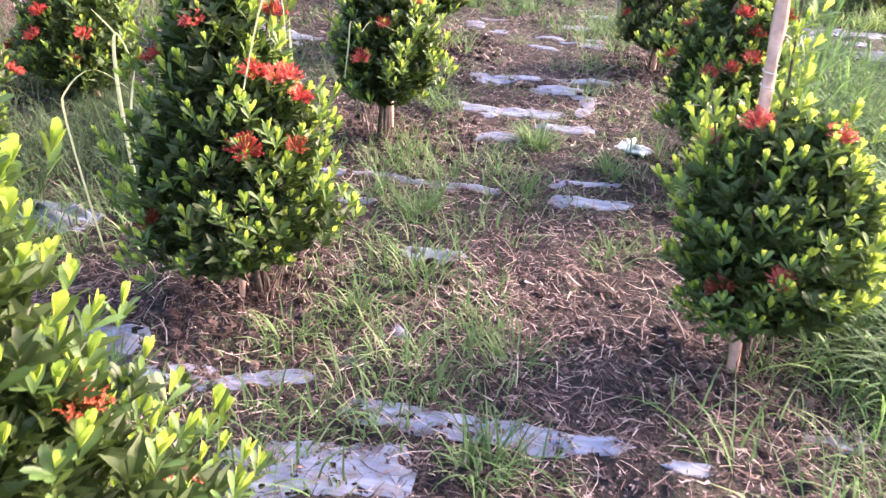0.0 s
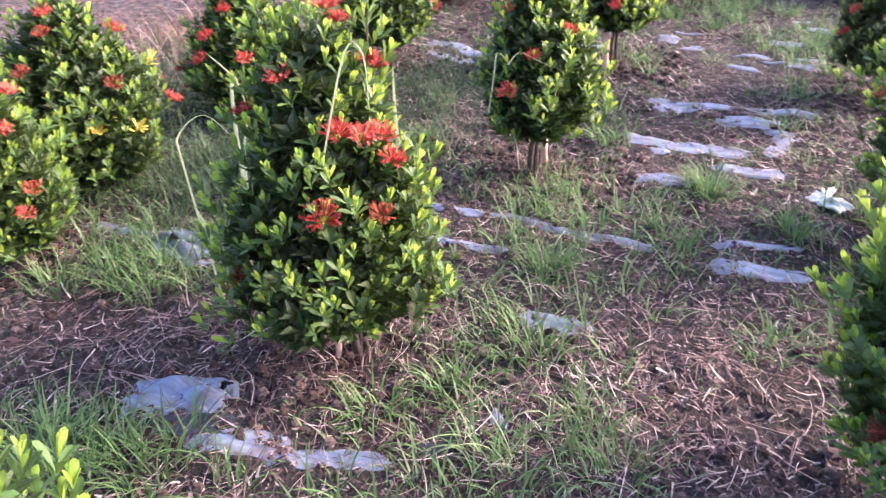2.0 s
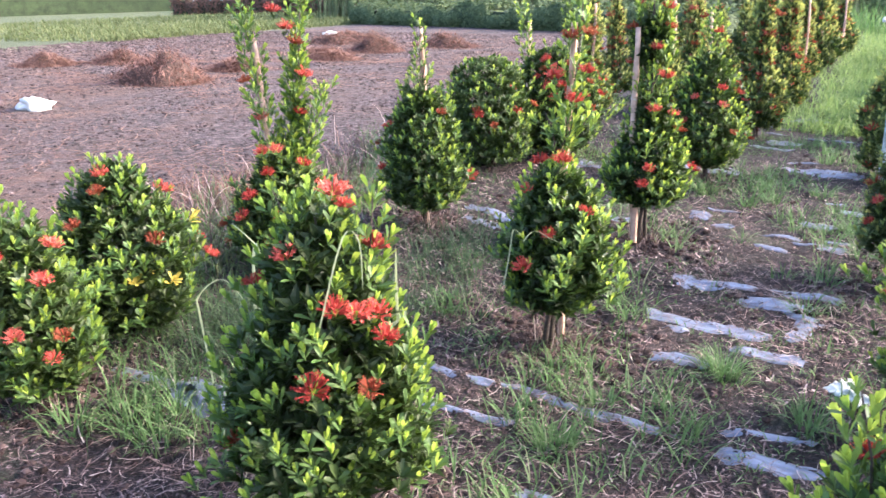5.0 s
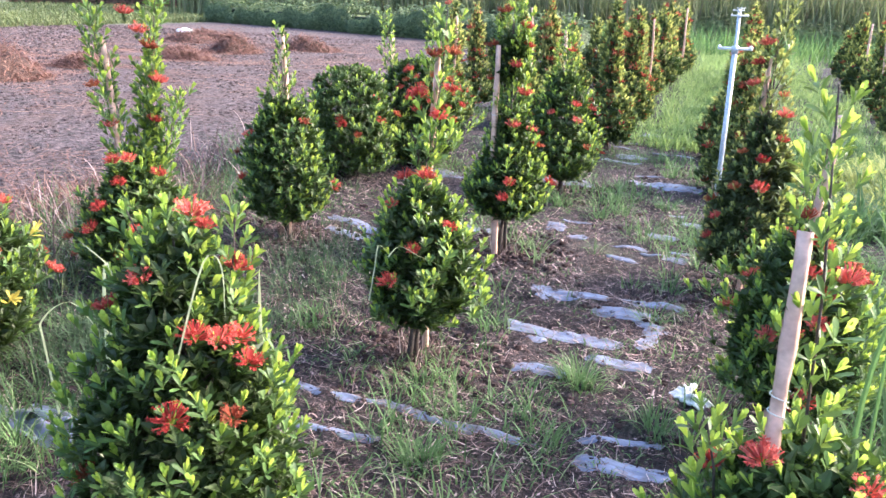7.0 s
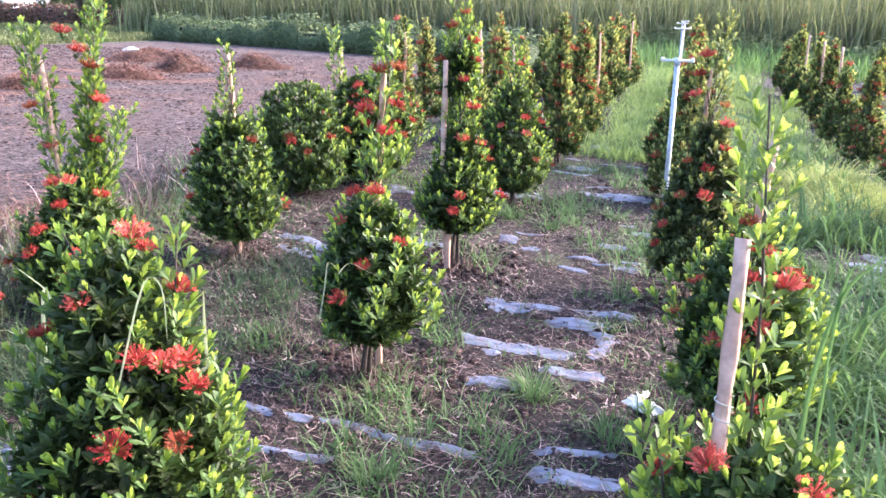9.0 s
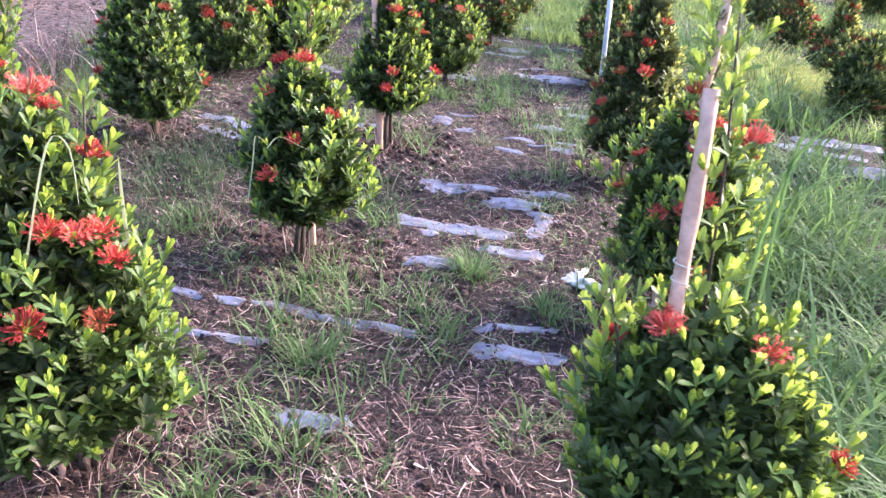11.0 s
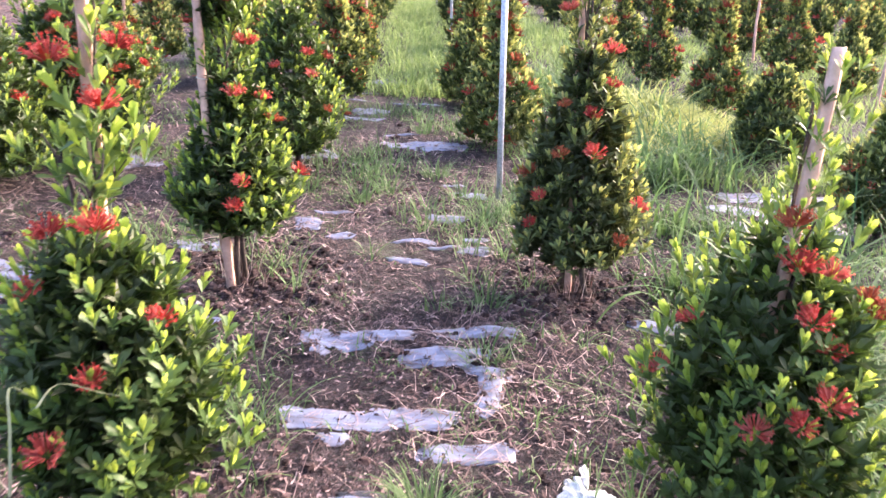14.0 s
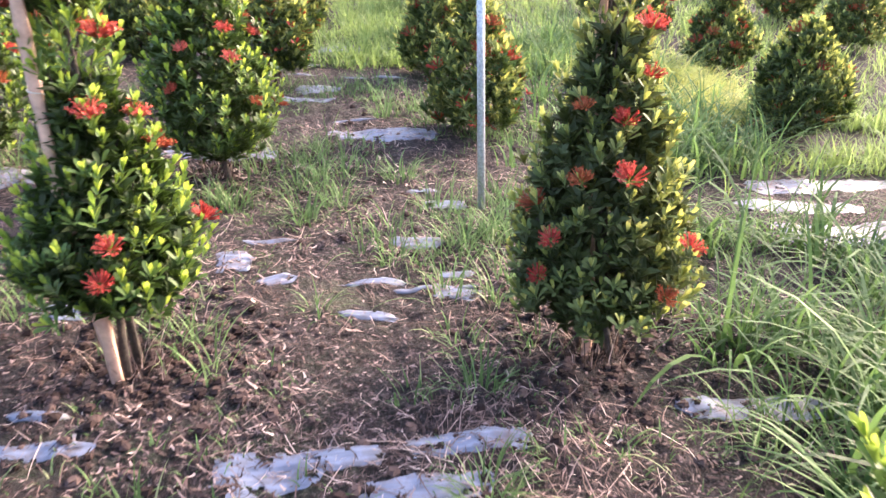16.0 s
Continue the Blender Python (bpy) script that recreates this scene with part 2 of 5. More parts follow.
nt.links.new(tc.outputs["Object"], sep.inputs[0])
edge = nt.nodes.new("ShaderNodeMath")
edge.operation = "MULTIPLY_ADD"
edge.inputs[1].default_value = -1.0
nt.links.new(sep.outputs["X"], edge.inputs[0])
wob = nt.nodes.new("ShaderNodeMath")
wob.operation = "MULTIPLY"
wob.inputs[1].default_value = 1.6
nt.links.new(noise_tex(nt, 0.8, 4.0), wob.inputs[0])
nt.links.new(wob.outputs[0], edge.inputs[2])
span = node(nt, "ShaderNodeMapRange")
span.inputs["From Min"].default_value, span.inputs["From Max"].default_value = 3.2, 4.2
nt.links.new(edge.outputs[0], span.inputs["Value"])
far = node(nt, "ShaderNodeMapRange")
far.inputs["From Min"].default_value, far.inputs["From Max"].default_value = 16.2, 17.4
nt.links.new(edge.outputs[0], far.inputs["Value"])
turf = ramp(nt, mid, [(0.3, (0.055, 0.07, 0.03)), (0.7, (0.12, 0.14, 0.065))])
nt.links.new(blend(nt, far.outputs[0], blend(nt, span.outputs[0], bed, clod), turf), b.inputs["Base Color"])
lumps = nt.nodes.new("ShaderNodeMath")
lumps.operation = "MULTIPLY_ADD"
lumps.inputs[1].default_value = 2.2
nt.links.new(noise_tex(nt, 16.0, 6.0, 0.75), lumps.inputs[0])
nt.links.new(fine, lumps.inputs[2])
bump(nt, b, lumps.outputs[0], 1.0, 0.035)


# ---- building helpers ----
GX, GY = -0.0720, 0.0400


def ground_z(x, y):
    """Height of the gently sloping ground, level far off."""
    return (GX * x + GY * y) * 10 / math.sqrt(100 + x * x + (y - 3) ** 2)


def mesh(name, verts, faces, mats, index=None, smooth=False):
    me = bpy.data.meshes.new(name)
    me.from_pydata([tuple(v) for v in verts], [], [tuple(f) for f in faces])
    for m in mats:
        me.materials.append(m)
    if index is not None:
        me.polygons.foreach_set("material_index", np.asarray(index, dtype=np.int32))
    if smooth:
        me.polygons.foreach_set("use_smooth", np.ones(len(me.polygons), dtype=bool))
    me.update()
    return me


def thing(name, label, category, x, y, z=None, turn=0.0, group=""):
    ob = new(name)
    ob.empty_display_size = 0.1
    ob.matrix_basis = pose(x, y, ground_z(x, y) if z is None else z, 0, 0, turn)
    return tagged(ob, label, category, group)


def child(name, me, parent, label="", kind="", m=None):
    ob = new(name, me)
    ob.parent = parent
    if m is not None:
        ob.matrix_basis = m
    return tagged(ob, label, kind=kind)


def part(name, bm, mat, parent, label="", smooth=True):
    me = bpy.data.meshes.new(name)
    bm.to_mesh(me)
    bm.free()
    me.materials.append(mat)
    if smooth:
        me.polygons.foreach_set("use_smooth", np.ones(len(me.polygons), dtype=bool))
    return child(name, me, parent, label)


def tube(bm, points, radii, sides=8, caps=True, squash=1.0):
    """A tapered, bent tube along points."""
    rings = []
    for i, p in enumerate(points):
        p = Vector(p)
        a = Vector(points[max(i - 1, 0)])
        c = Vector(points[min(i + 1, len(points) - 1)])
        q = (c - a).to_track_quat("Z", "Y")
        r = radii[i]
        rings.append([bm.verts.new(p + q @ Vector((r * math.cos(k * math.tau / sides), squash * r * math.sin(k * math.tau / sides), 0))) for k in range(sides)])
    for lo, hi in zip(rings, rings[1:]):
        for k in range(sides):
            bm.faces.new((lo[k], lo[(k + 1) % sides], hi[(k + 1) % sides], hi[k]))
    if caps:
        bm.faces.new(rings[0][::-1])
        bm.faces.new(rings[-1])
    return bm


def gather(pieces, rotations, places, scales, choice, index=True):
    """Joins many placed copies of small (verts, faces, material) pieces into arrays."""
    V, Fc, I, n = [], [], [], 0
    for k, (R, p, s) in enumerate(zip(rotations, places, scales)):
        v, f, mi = pieces[choice[k]]
        V.append((v * s) @ np.asarray(R).T + p)
        Fc.extend([tuple(i + n for i in face) for face in f])
        I.extend(mi)
        n += len(v)
    return np.concatenate(V), Fc, I


def facing(d, spin):
    """A rotation that turns +z towards d, after a spin about z."""
    return np.array((Vector(d).to_track_quat("Z", "Y").to_matrix() @ Matrix.Rotation(spin, 3, "Z")))


# ---- ground ----
def spread(near, step, far, n):
    """Grid lines: even nearby, ever wider towards the far edge."""
    a = list(np.arange(near[0], near[1] + 1e-6, step))
    out = [near[1] + (far - near[1]) * (k / n) ** 3 for k in range(1, n + 1)]
    back = [near[0] - (far + near[0]) * (k / n) ** 3 for k in range(1, n + 1)]
    return np.array(back[::-1] + a + out)


def relief(x, y):
    """Hollows, clods and crumbs of the worked soil, smoother far off."""
    off = max(abs(x + 0.4) - 2.6, abs(y - 3.9) - 3.7, 0.0)
    near, mid = max(0.0, 1 - off / 0.8), max(0.0, 1 - off / 12)
    h = 0.022 * mid * noise.noise((x * 1.7, y * 1.7, 0))
    if near > 0:
        h += near * (0.017 * noise.noise((x * 6, y * 6, 3)) + 0.017 * noise.noise((x * 15, y * 15, 7)) + 0.010 * noise.noise((x * 31, y * 31, 9)))
    if x < -2.6:
        h += 0.03 * min(1, -2.6 - x) * mid * noise.noise((x * 1.3, y * 1.3, 5))
    return h


gx, gy = spread((-3.0, 2.2), 0.02, 400.0, 80), spread((0.2, 7.6), 0.02, 400.0, 84)
verts = []
for yy in gy:
    for xx in gx:
        verts.append((xx, yy, ground_z(xx, yy) + relief(xx, yy)))
nx = len(gx)
faces = [(j * nx + i, j * nx + i + 1, (j + 1) * nx + i + 1, (j + 1) * nx + i) for j in range(len(gy) - 1) for i in range(nx - 1)]
ground = tagged(new("ground", mesh("ground", verts, faces, [SOIL], smooth=True)), "dark mauve soil with rotted straw and bare field", "ground", kind="structure")


def top_z(x, y):
    return ground_z(x, y) + relief(x, y)


# ---- shrubs ----
def leaf(length, width, fold=0.25, curl=0.25):
    """A blunt oval leaf along +y, folded along its midrib, tip curled down."""
    rows = [(0.0, 0.0), (0.3, 0.50), (0.66, 1.0), (0.92, 0.80), (1.0, 0.0)]
    v, f = [], []
    for s, w in rows:
        z = -curl * length * s * s
        hw = width / 2 * w
        if w == 0:
            v.append((0, s * length, z))
        else:
            v += [(-hw, s * length, z + fold * hw), (0, s * length, z), (hw, s * length, z + fold * hw)]
    f = [(0, 2, 1), (0, 3, 2), (1, 2, 5, 4), (2, 3, 6, 5), (4, 5, 8, 7), (5, 6, 9, 8), (7, 8, 10), (8, 9, 10)]
    return np.array(v), f


def leaf_low(length, width):
    v = np.array([(0, 0, 0), (-width / 2, length * 0.55, 0.2 * width), (0, length * 0.5, -0.02 * length), (width / 2, length * 0.55, 0.2 * width), (0, length, -0.2 * length)])
    return v, [(0, 2, 1), (0, 3, 2), (1, 2, 4), (2, 3, 4)]


def sprig(rng, count, young, low=False, size=1.0):
    """A shoot tip: leaves in steep pairs, the young ones pale and upright in the middle."""
    V, Fc, I, n = [], [], [], 0
    for k in range(count):
        inner = k < count * young
        ln = size * rng.uniform(0.036, 0.054) if inner else size * rng.uniform(0.044, 0.060)
        v, f = leaf_low(ln, ln * 0.38) if low else leaf(ln, ln * rng.uniform(0.27, 0.34), rng.uniform(0.12, 0.45), rng.uniform(-0.05, 0.15) if inner else rng.uniform(0.05, 0.3))
        lift = rng.uniform(68, 90) if inner else rng.uniform(40, 76)
        R = np.array(Euler((radians(lift), 0, k * 2.4 + rng.uniform(-0.3, 0.3)), "XYZ").to_matrix())
        drop = 0.012 if inner else rng.uniform(-0.035, 0.0)
        V.append(v @ R.T + (0, 0, drop * size))
        Fc += [tuple(i + n for i in face) for face in f]
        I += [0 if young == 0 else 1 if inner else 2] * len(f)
        n += len(v)
    return np.concatenate(V), Fc, I


rng = random.Random(11)
SPRIGS = [sprig(rng, 9, y) for y in (0.0, 0.13, 0.25, 0.5, 0.4, 0.5, 0.6, 0.25)]
SPRIGS_LOW = [sprig(rng, 7, y, True, 1.08) for y in (0.0, 0.1, 0.2, 0.32, 0.45)]
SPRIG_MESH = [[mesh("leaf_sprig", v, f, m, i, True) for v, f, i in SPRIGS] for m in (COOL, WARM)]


def floret_head(rng, count, size, mats, w=0.0015):
    """A brush of slender upright tubes and buds, the open ones ending in four tiny petals."""
    V, Fc = [], []
    for k in range(count):
        a = rng.uniform(0, math.tau)
        s = 1.75 * math.sqrt(rng.random())
        d = Vector((s * math.cos(a), s * math.sin(a), 1.0)).normalized()
        q = d.to_track_quat("Z", "Y")
        foot = Vector((0.012 * s * math.cos(a), 0.012 * s * math.sin(a), -0.006 * s))
        ln = size * rng.uniform(0.6, 1.15) * (1.06 - 0.12 * s)
        n = len(V)
        V += [foot + q @ Vector(c) for c in ((w, 0, 0), (-w, w, 0), (-w, -w, 0), (w * 1.6, 0, ln * 0.9), (-w * 1.6, w, ln * 0.9), (-w * 1.6, -w, ln * 0.9), (0, 0, ln))]
        Fc += [(n, n + 1, n + 4, n + 3), (n + 1, n + 2, n + 5, n + 4), (n + 2, n, n + 3, n + 5), (n + 3, n + 4, n + 6), (n + 4, n + 5, n + 6), (n + 5, n + 3, n + 6)]
        if rng.random() < 0.35 or w > 0.003:
            continue
        for p in range(4):
            t = Matrix.Rotation(p * math.pi / 2 + a, 3, "Z")
            n = len(V)
            V += [foot + q @ c for c in (Vector((0, 0, ln)), t @ Vector((0.003, 0.0024, 0)) + Vector((0, 0, ln + 0.003)), t @ Vector((0.0075, 0, 0)) + Vector((0, 0, ln + 0.007)), t @ Vector((0.003, -0.0024, 0)) + Vector((0, 0, ln + 0.003)))]
            Fc.append((n, n + 1, n + 2, n + 3))
    return mesh("blossom", V, Fc, mats)


HEADS = [floret_head(rng, 64, 0.043, [PETAL]) for _ in range(3)] + [floret_head(rng, 56, 0.040, [PETAL_OLD])]
BUDS = [floret_head(rng, 6, 0.07, [PETAL], 0.0042), floret_head(rng, 5, 0.07, [PETAL_OLD], 0.0042)]
HEADS_LOW = [floret_head(rng, 28, 0.046, [PETAL], 0.0022), floret_head(rng, 22, 0.042, [PETAL_OLD], 0.0022)]


def profile(shape, z):
    """Crown radius at height z: shape is a list of (height, radius)."""
    for (z0, r0), (z1, r1) in zip(shape, shape[1:]):
        if z0 <= z <= z1:
            k = (z - z0) / (z1 - z0)
            return r0 + (r1 - r0) * (k * k * (3 - 2 * k))
    return 0.0


def slim(shape, z):
    """Shoots are smaller where the crown is a slender leader."""
    return 0.8 if profile(shape, z) < 0.055 else 1.0


def crown_spots(rng, shape, count, inset=0.0, wild=0.12, lean=(0.0, 0.0)):
    """Places and outward directions spread over a lumpy crown."""
    zs = np.linspace(shape[0][0], shape[-1][0], 60)
    w = np.array([max(profile(shape, z), 0.3 * profile(shape, z) + 0.02) for z in zs])
    cdf = np.cumsum(w) / w.sum()
    seed = rng.uniform(0, 50)
    out = []
    for k in range(count):
        z = float(np.interp((k + rng.random()) / count, cdf, zs))
        a = k * 2.39996 + rng.uniform(-0.5, 0.5)
        lump = 1 + wild * 2.6 * noise.noise((2.0 * math.cos(a) + seed, 2.0 * math.sin(a), z * 6))
        r = max(0.012, profile(shape, z) * lump * (1 - inset) + rng.uniform(-0.035, 0.02))
        slope = (profile(shape, z - 0.02) - profile(shape, z + 0.02)) / 0.04
        d = Vector((math.cos(a), math.sin(a), 2.1 + 0.5 * max(-1.2, min(2.5, slope)) + rng.uniform(-0.5, 0.6))).normalized()
        sway = 0.10 * max(0.0, z - 0.6)
        ox, oy = sway * noise.noise((seed, z * 3, 1)) + lean[0] * max(0.0, z - 0.6) / 0.6, sway * noise.noise((seed, z * 3, 8)) + lean[1] * max(0.0, z - 0.6) / 0.6
        out.append((np.array((r * math.cos(a) + ox, r * math.sin(a) + oy, z)), d))
    return out


def woodwork(rng, shape, parent, thick=0.012, stems=2):
    """Trunk and the main branches inside the crown."""
    top = shape[-1][0] * 0.93
    low = shape[0][0]
    bm = bmesh.new()
    for s in range(stems):
        ox, oy = rng.uniform(-0.03, 0.03), rng.uniform(-0.03, 0.03)
        pts = [(ox * 1.6 + rng.uniform(-0.008, 0.008), oy * 1.6, -0.03), (ox, oy, low * 0.6), (ox * 0.4 + 0.01, oy * 0.4, low + 0.12), (rng.uniform(-0.02, 0.02), rng.uniform(-0.02, 0.02), top * 0.6), (0, 0, top)]
        tube(bm, pts, [thick * 1.3, thick, thick * 0.85, thick * 0.5, 0.003], 7)
    part("trunk", bm, BARK, parent)
    bm = bmesh.new()
    for k in range(22):
        z = low + (top - low) * 0.75 * k / 22
        a = k * 2.4
        r = profile(shape, min(top, z + 0.14)) * 0.85
        tube(bm, [(0, 0, z), (r * 0.5 * math.cos(a), r * 0.5 * math.sin(a), z + 0.07), (r * math.cos(a), r * math.sin(a), z + 0.15)], [0.006, 0.004, 0.002], 5, False)
    part("limb_work", bm, BARK, parent)


def shrub_near(x, y, shape, label, flowers, sprigs=270, seed=0, fill=340, stems=2, side_spires=(), glow=0.4, lean=(0.0, 0.0), warm=False, wild=0.19, spacing=0.015):
    """A shrub that the camera passes: every outer shoot is a piece of its own."""
    r = random.Random(seed)
    t = thing("flowering_shrub", label, "shrub", x, y, group="clipped flowering shrubs in rows")
    woodwork(r, shape, t, stems=stems)
    # Inner leaves all take the darkest tone, so their colour holds the crown's shade.
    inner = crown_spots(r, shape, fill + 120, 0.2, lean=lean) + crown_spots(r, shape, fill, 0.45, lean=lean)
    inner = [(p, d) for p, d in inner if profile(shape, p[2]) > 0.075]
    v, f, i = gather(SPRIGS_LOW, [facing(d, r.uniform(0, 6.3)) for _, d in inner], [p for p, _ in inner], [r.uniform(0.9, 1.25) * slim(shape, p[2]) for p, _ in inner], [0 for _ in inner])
    child("inner_foliage", mesh("inner_foliage", v, f, WARM if warm else COOL, i), t, "inner leaves, crown shade put into their dark colour", "stuff")
    seats = []
    for fx, fy, fz in flowers:
        reach = math.hypot(fx, fy)
        k = min(1.0, (profile(shape, fz) + 0.045) / reach) if reach > 0.02 and profile(shape, fz) > 0.05 else 1.0
        seats.append((fx * k, fy * k, fz))
    extra = crown_spots(r, shape, sprigs * 3 // 4, 0.10, wild, lean)
    extra += [(np.array((fx * 0.9, fy * 0.9, fz - 0.03)), Vector((fx, fy, 0.45)).normalized()) for fx, fy, fz in seats]
    # Leaf colour carries shade in the gaps; glow mixes in sunlit pale ones.
    v, f, i = gather(SPRIGS, [facing(d, r.uniform(0, 6.3)) for _, d in extra], [p for p, _ in extra], [r.uniform(0.62, 0.9) * slim(shape, p[2]) for p, _ in extra], [r.choice((3, 4)) if r.random() < 0.4 * glow else r.choice((0, 0, 1, 7)) for _ in extra])
    child("outer_foliage", mesh("outer_foliage", v, f, WARM if warm else COOL, i, True), t, "green leaves between the shoots", "stuff")
    for p, d in crown_spots(r, shape, min(300, sprigs), 0.0, wild, lean):
        # Pale shoots get likelier with height and cover leaders: sunlight put into colour.
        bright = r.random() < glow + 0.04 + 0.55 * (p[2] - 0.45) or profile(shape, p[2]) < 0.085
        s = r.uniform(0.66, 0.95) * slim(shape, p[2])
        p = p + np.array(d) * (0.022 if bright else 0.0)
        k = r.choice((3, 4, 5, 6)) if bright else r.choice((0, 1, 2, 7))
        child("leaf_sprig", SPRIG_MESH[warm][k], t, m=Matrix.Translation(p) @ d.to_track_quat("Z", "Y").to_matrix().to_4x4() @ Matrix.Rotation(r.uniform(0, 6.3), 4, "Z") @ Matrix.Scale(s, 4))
    for sx, sy, sz, ex, ey, ez in side_spires:
        a, c = Vector((sx, sy, sz)), Vector((ex, ey, ez))
        bm = bmesh.new()
        tube(bm, [a, a.lerp(c, 0.5) + Vector((0.01, 0, 0)), c], [0.004, 0.003, 0.002], 6)
        part("upright_shoot", bm, BARK, t)
        n = int((c - a).length / spacing)
        for k in range(n):
            w = k * 2.4
            p = a.lerp(c, (k + 0.5) / n) + Vector((0.036 * math.cos(w), 0.036 * math.sin(w), 0)) * r.uniform(0.2, 1.7)
            d = Vector((math.cos(w), math.sin(w), 1.9)).normalized()
            child("leaf_sprig", SPRIG_MESH[warm][r.choice((2, 3, 3, 4, 5, 7))], t, m=Matrix.Translation(p) @ d.to_track_quat("Z", "Y").to_matrix().to_4x4() @ Matrix.Scale(r.uniform(0.75, 1.1) * (1.08 - 0.3 * k / n), 4))
    for k, (fx, fy, fz) in enumerate(seats):
        d = Vector((fx, fy, 0.5)).normalized()
        # A third are fading; their dim colour also stands in for heads in shade.
        old = r.random() < 0.34
        child("blossom", HEADS[3] if old else HEADS[k % 3], t, "fading red blossom" if old else "", m=Matrix.Translation((fx, fy, fz)) @ d.to_track_quat("Z", "Y").to_matrix().to_4x4() @ Matrix.Scale(r.uniform(0.6, 0.9), 4))
    return t


def shrub_far(shape, label, heads, seed, sprigs=400, big=1.0):
    """A shrub of the further rows, joined foliage."""
    r = random.Random(seed)
    t = thing("flowering_shrub", label, "shrub", 0, 0, 0, group="clipped flowering shrubs in rows")
    woodwork(r, shape, t)
    spots = crown_spots(r, shape, sprigs, 0.0, 0.16) + crown_spots(r, shape, sprigs // 2, 0.3)
    # Dark leaves low and inside, pale on top: shade and sun by leaf colour.
    choice = [r.choice((0, 0, 0, 1, 1, 2) if spots[k][0][2] < 0.45 else (0, 1, 2, 3) if spots[k][0][2] < 0.66 else (2, 3, 4, 4)) if k < sprigs else r.choice((0, 0, 1)) for k in range(len(spots))]
    v, f, i = gather(SPRIGS_LOW, [facing(d, r.uniform(0, 6.3)) for _, d in spots], [p for p, _ in spots], [big * r.uniform(0.9, 1.3) * slim(shape, p[2]) for p, _ in spots], choice)
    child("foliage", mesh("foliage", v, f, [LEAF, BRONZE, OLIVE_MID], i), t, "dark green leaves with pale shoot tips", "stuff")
    seats = sorted(crown_spots(r, shape, heads * 2, -0.05), key=lambda s: -s[0][2] - r.uniform(0, 0.7))
    for p, d in seats[:heads]:
        child("blossom", HEADS_LOW[0 if r.random() < 0.5 else 1], t, m=Matrix.Translation(p) @ d.to_track_quat("Z", "Y").to_matrix().to_4x4() @ Matrix.Scale(r.uniform(0.8, 1.3), 4))
    buds = crown_spots(r, shape, heads * 3, -0.02)
    piece = [(np.array([v.co[:] for v in h.vertices]), [tuple(f.vertices) for f in h.polygons], [k] * len(h.polygons)) for k, h in enumerate(BUDS)]
    v, f, i = gather(piece, [facing(d, r.uniform(0, 6.3)) for _, d in buds], [p for p, _ in buds], [r.uniform(0.4, 0.75) for _ in buds], [r.randrange(2) for _ in buds])
    child("bud_dusting", mesh("bud_dusting", v, f, [PETAL, PETAL_OLD], i), t, "small orange-red buds and faded florets", "stuff")
    return t


def crown(*outline):
    """Crown given by its outer outline of (height, radius); shoots reach past the seats by a few centimetres."""
    return [(z + 0.055 * (k == 0) + 0.03 * (k == 1) - 0.03 * (k == len(outline) - 1), max(0.016, r - 0.028)) for k, (z, r) in enumerate(outline)]


def egg(bottom, top, radius, spire=0.0, spire_r=0.07, belly=0.3):
    """Crown outline: a rounded cone, with a slim upright leader on it where spire is higher than top."""
    bottom, radius, top = bottom, radius - 0.045, top - 0.045
    h = top - bottom
    s = [(bottom, radius * 0.62), (bottom + h * 0.1, radius * 0.88), (bottom + h * belly, radius), (bottom + h * 0.6, radius * 0.8), (bottom + h * 0.85, radius * 0.45), (top, radius * 0.2)]
    if spire > top:
        s[-1] = (top, max(radius * 0.22, spire_r))
        s += [(top + (spire - top) * 0.5, spire_r), (spire, 0.015)]
    return s


shrub_near(-0.53, 0.54, crown((0.10, 0.18), (0.20, 0.31), (0.40, 0.355), (0.55, 0.31), (0.68, 0.245), (0.85, 0.21), (1.0, 0.175), (1.14, 0.13), (1.24, 0.06)), "leafy green shrub with pale young shoots, few flowers", [(0.15, 0.07, 0.72), (0.21, 0.14, 0.50)], 300, 1, glow=0.5)
shrub_near(-0.695, 1.90, crown((0.12, 0.16), (0.17, 0.26), (0.25, 0.318), (0.34, 0.322), (0.45, 0.302), (0.60, 0.255), (0.70, 0.205), (0.80, 0.165), (0.90, 0.125), (0.98, 0.085), (1.05, 0.04)), "clipped cone-shaped shrub with red flower clusters on two stems", [(-0.15, -0.09, 0.78), (0.15, -0.26, 0.59), (0.26, -0.15, 0.57), (0.18, -0.09, 0.74), (0.14, -0.13, 0.76), (0.20, -0.03, 0.73), (-0.01, -0.12, 0.88), (0.23, -0.04, 0.67), (0.09, 0.01, 0.99), (0.07, -0.01, 1.03), (0.15, 0.09, 0.87), (-0.18, -0.2, 0.35)], 330, 2, side_spires=[(0.10, 0.05, 0.75, 0.14, 0.07, 1.02), (-0.06, -0.02, 0.85, -0.11, -0.03, 1.02)], glow=0.46, wild=0.24)
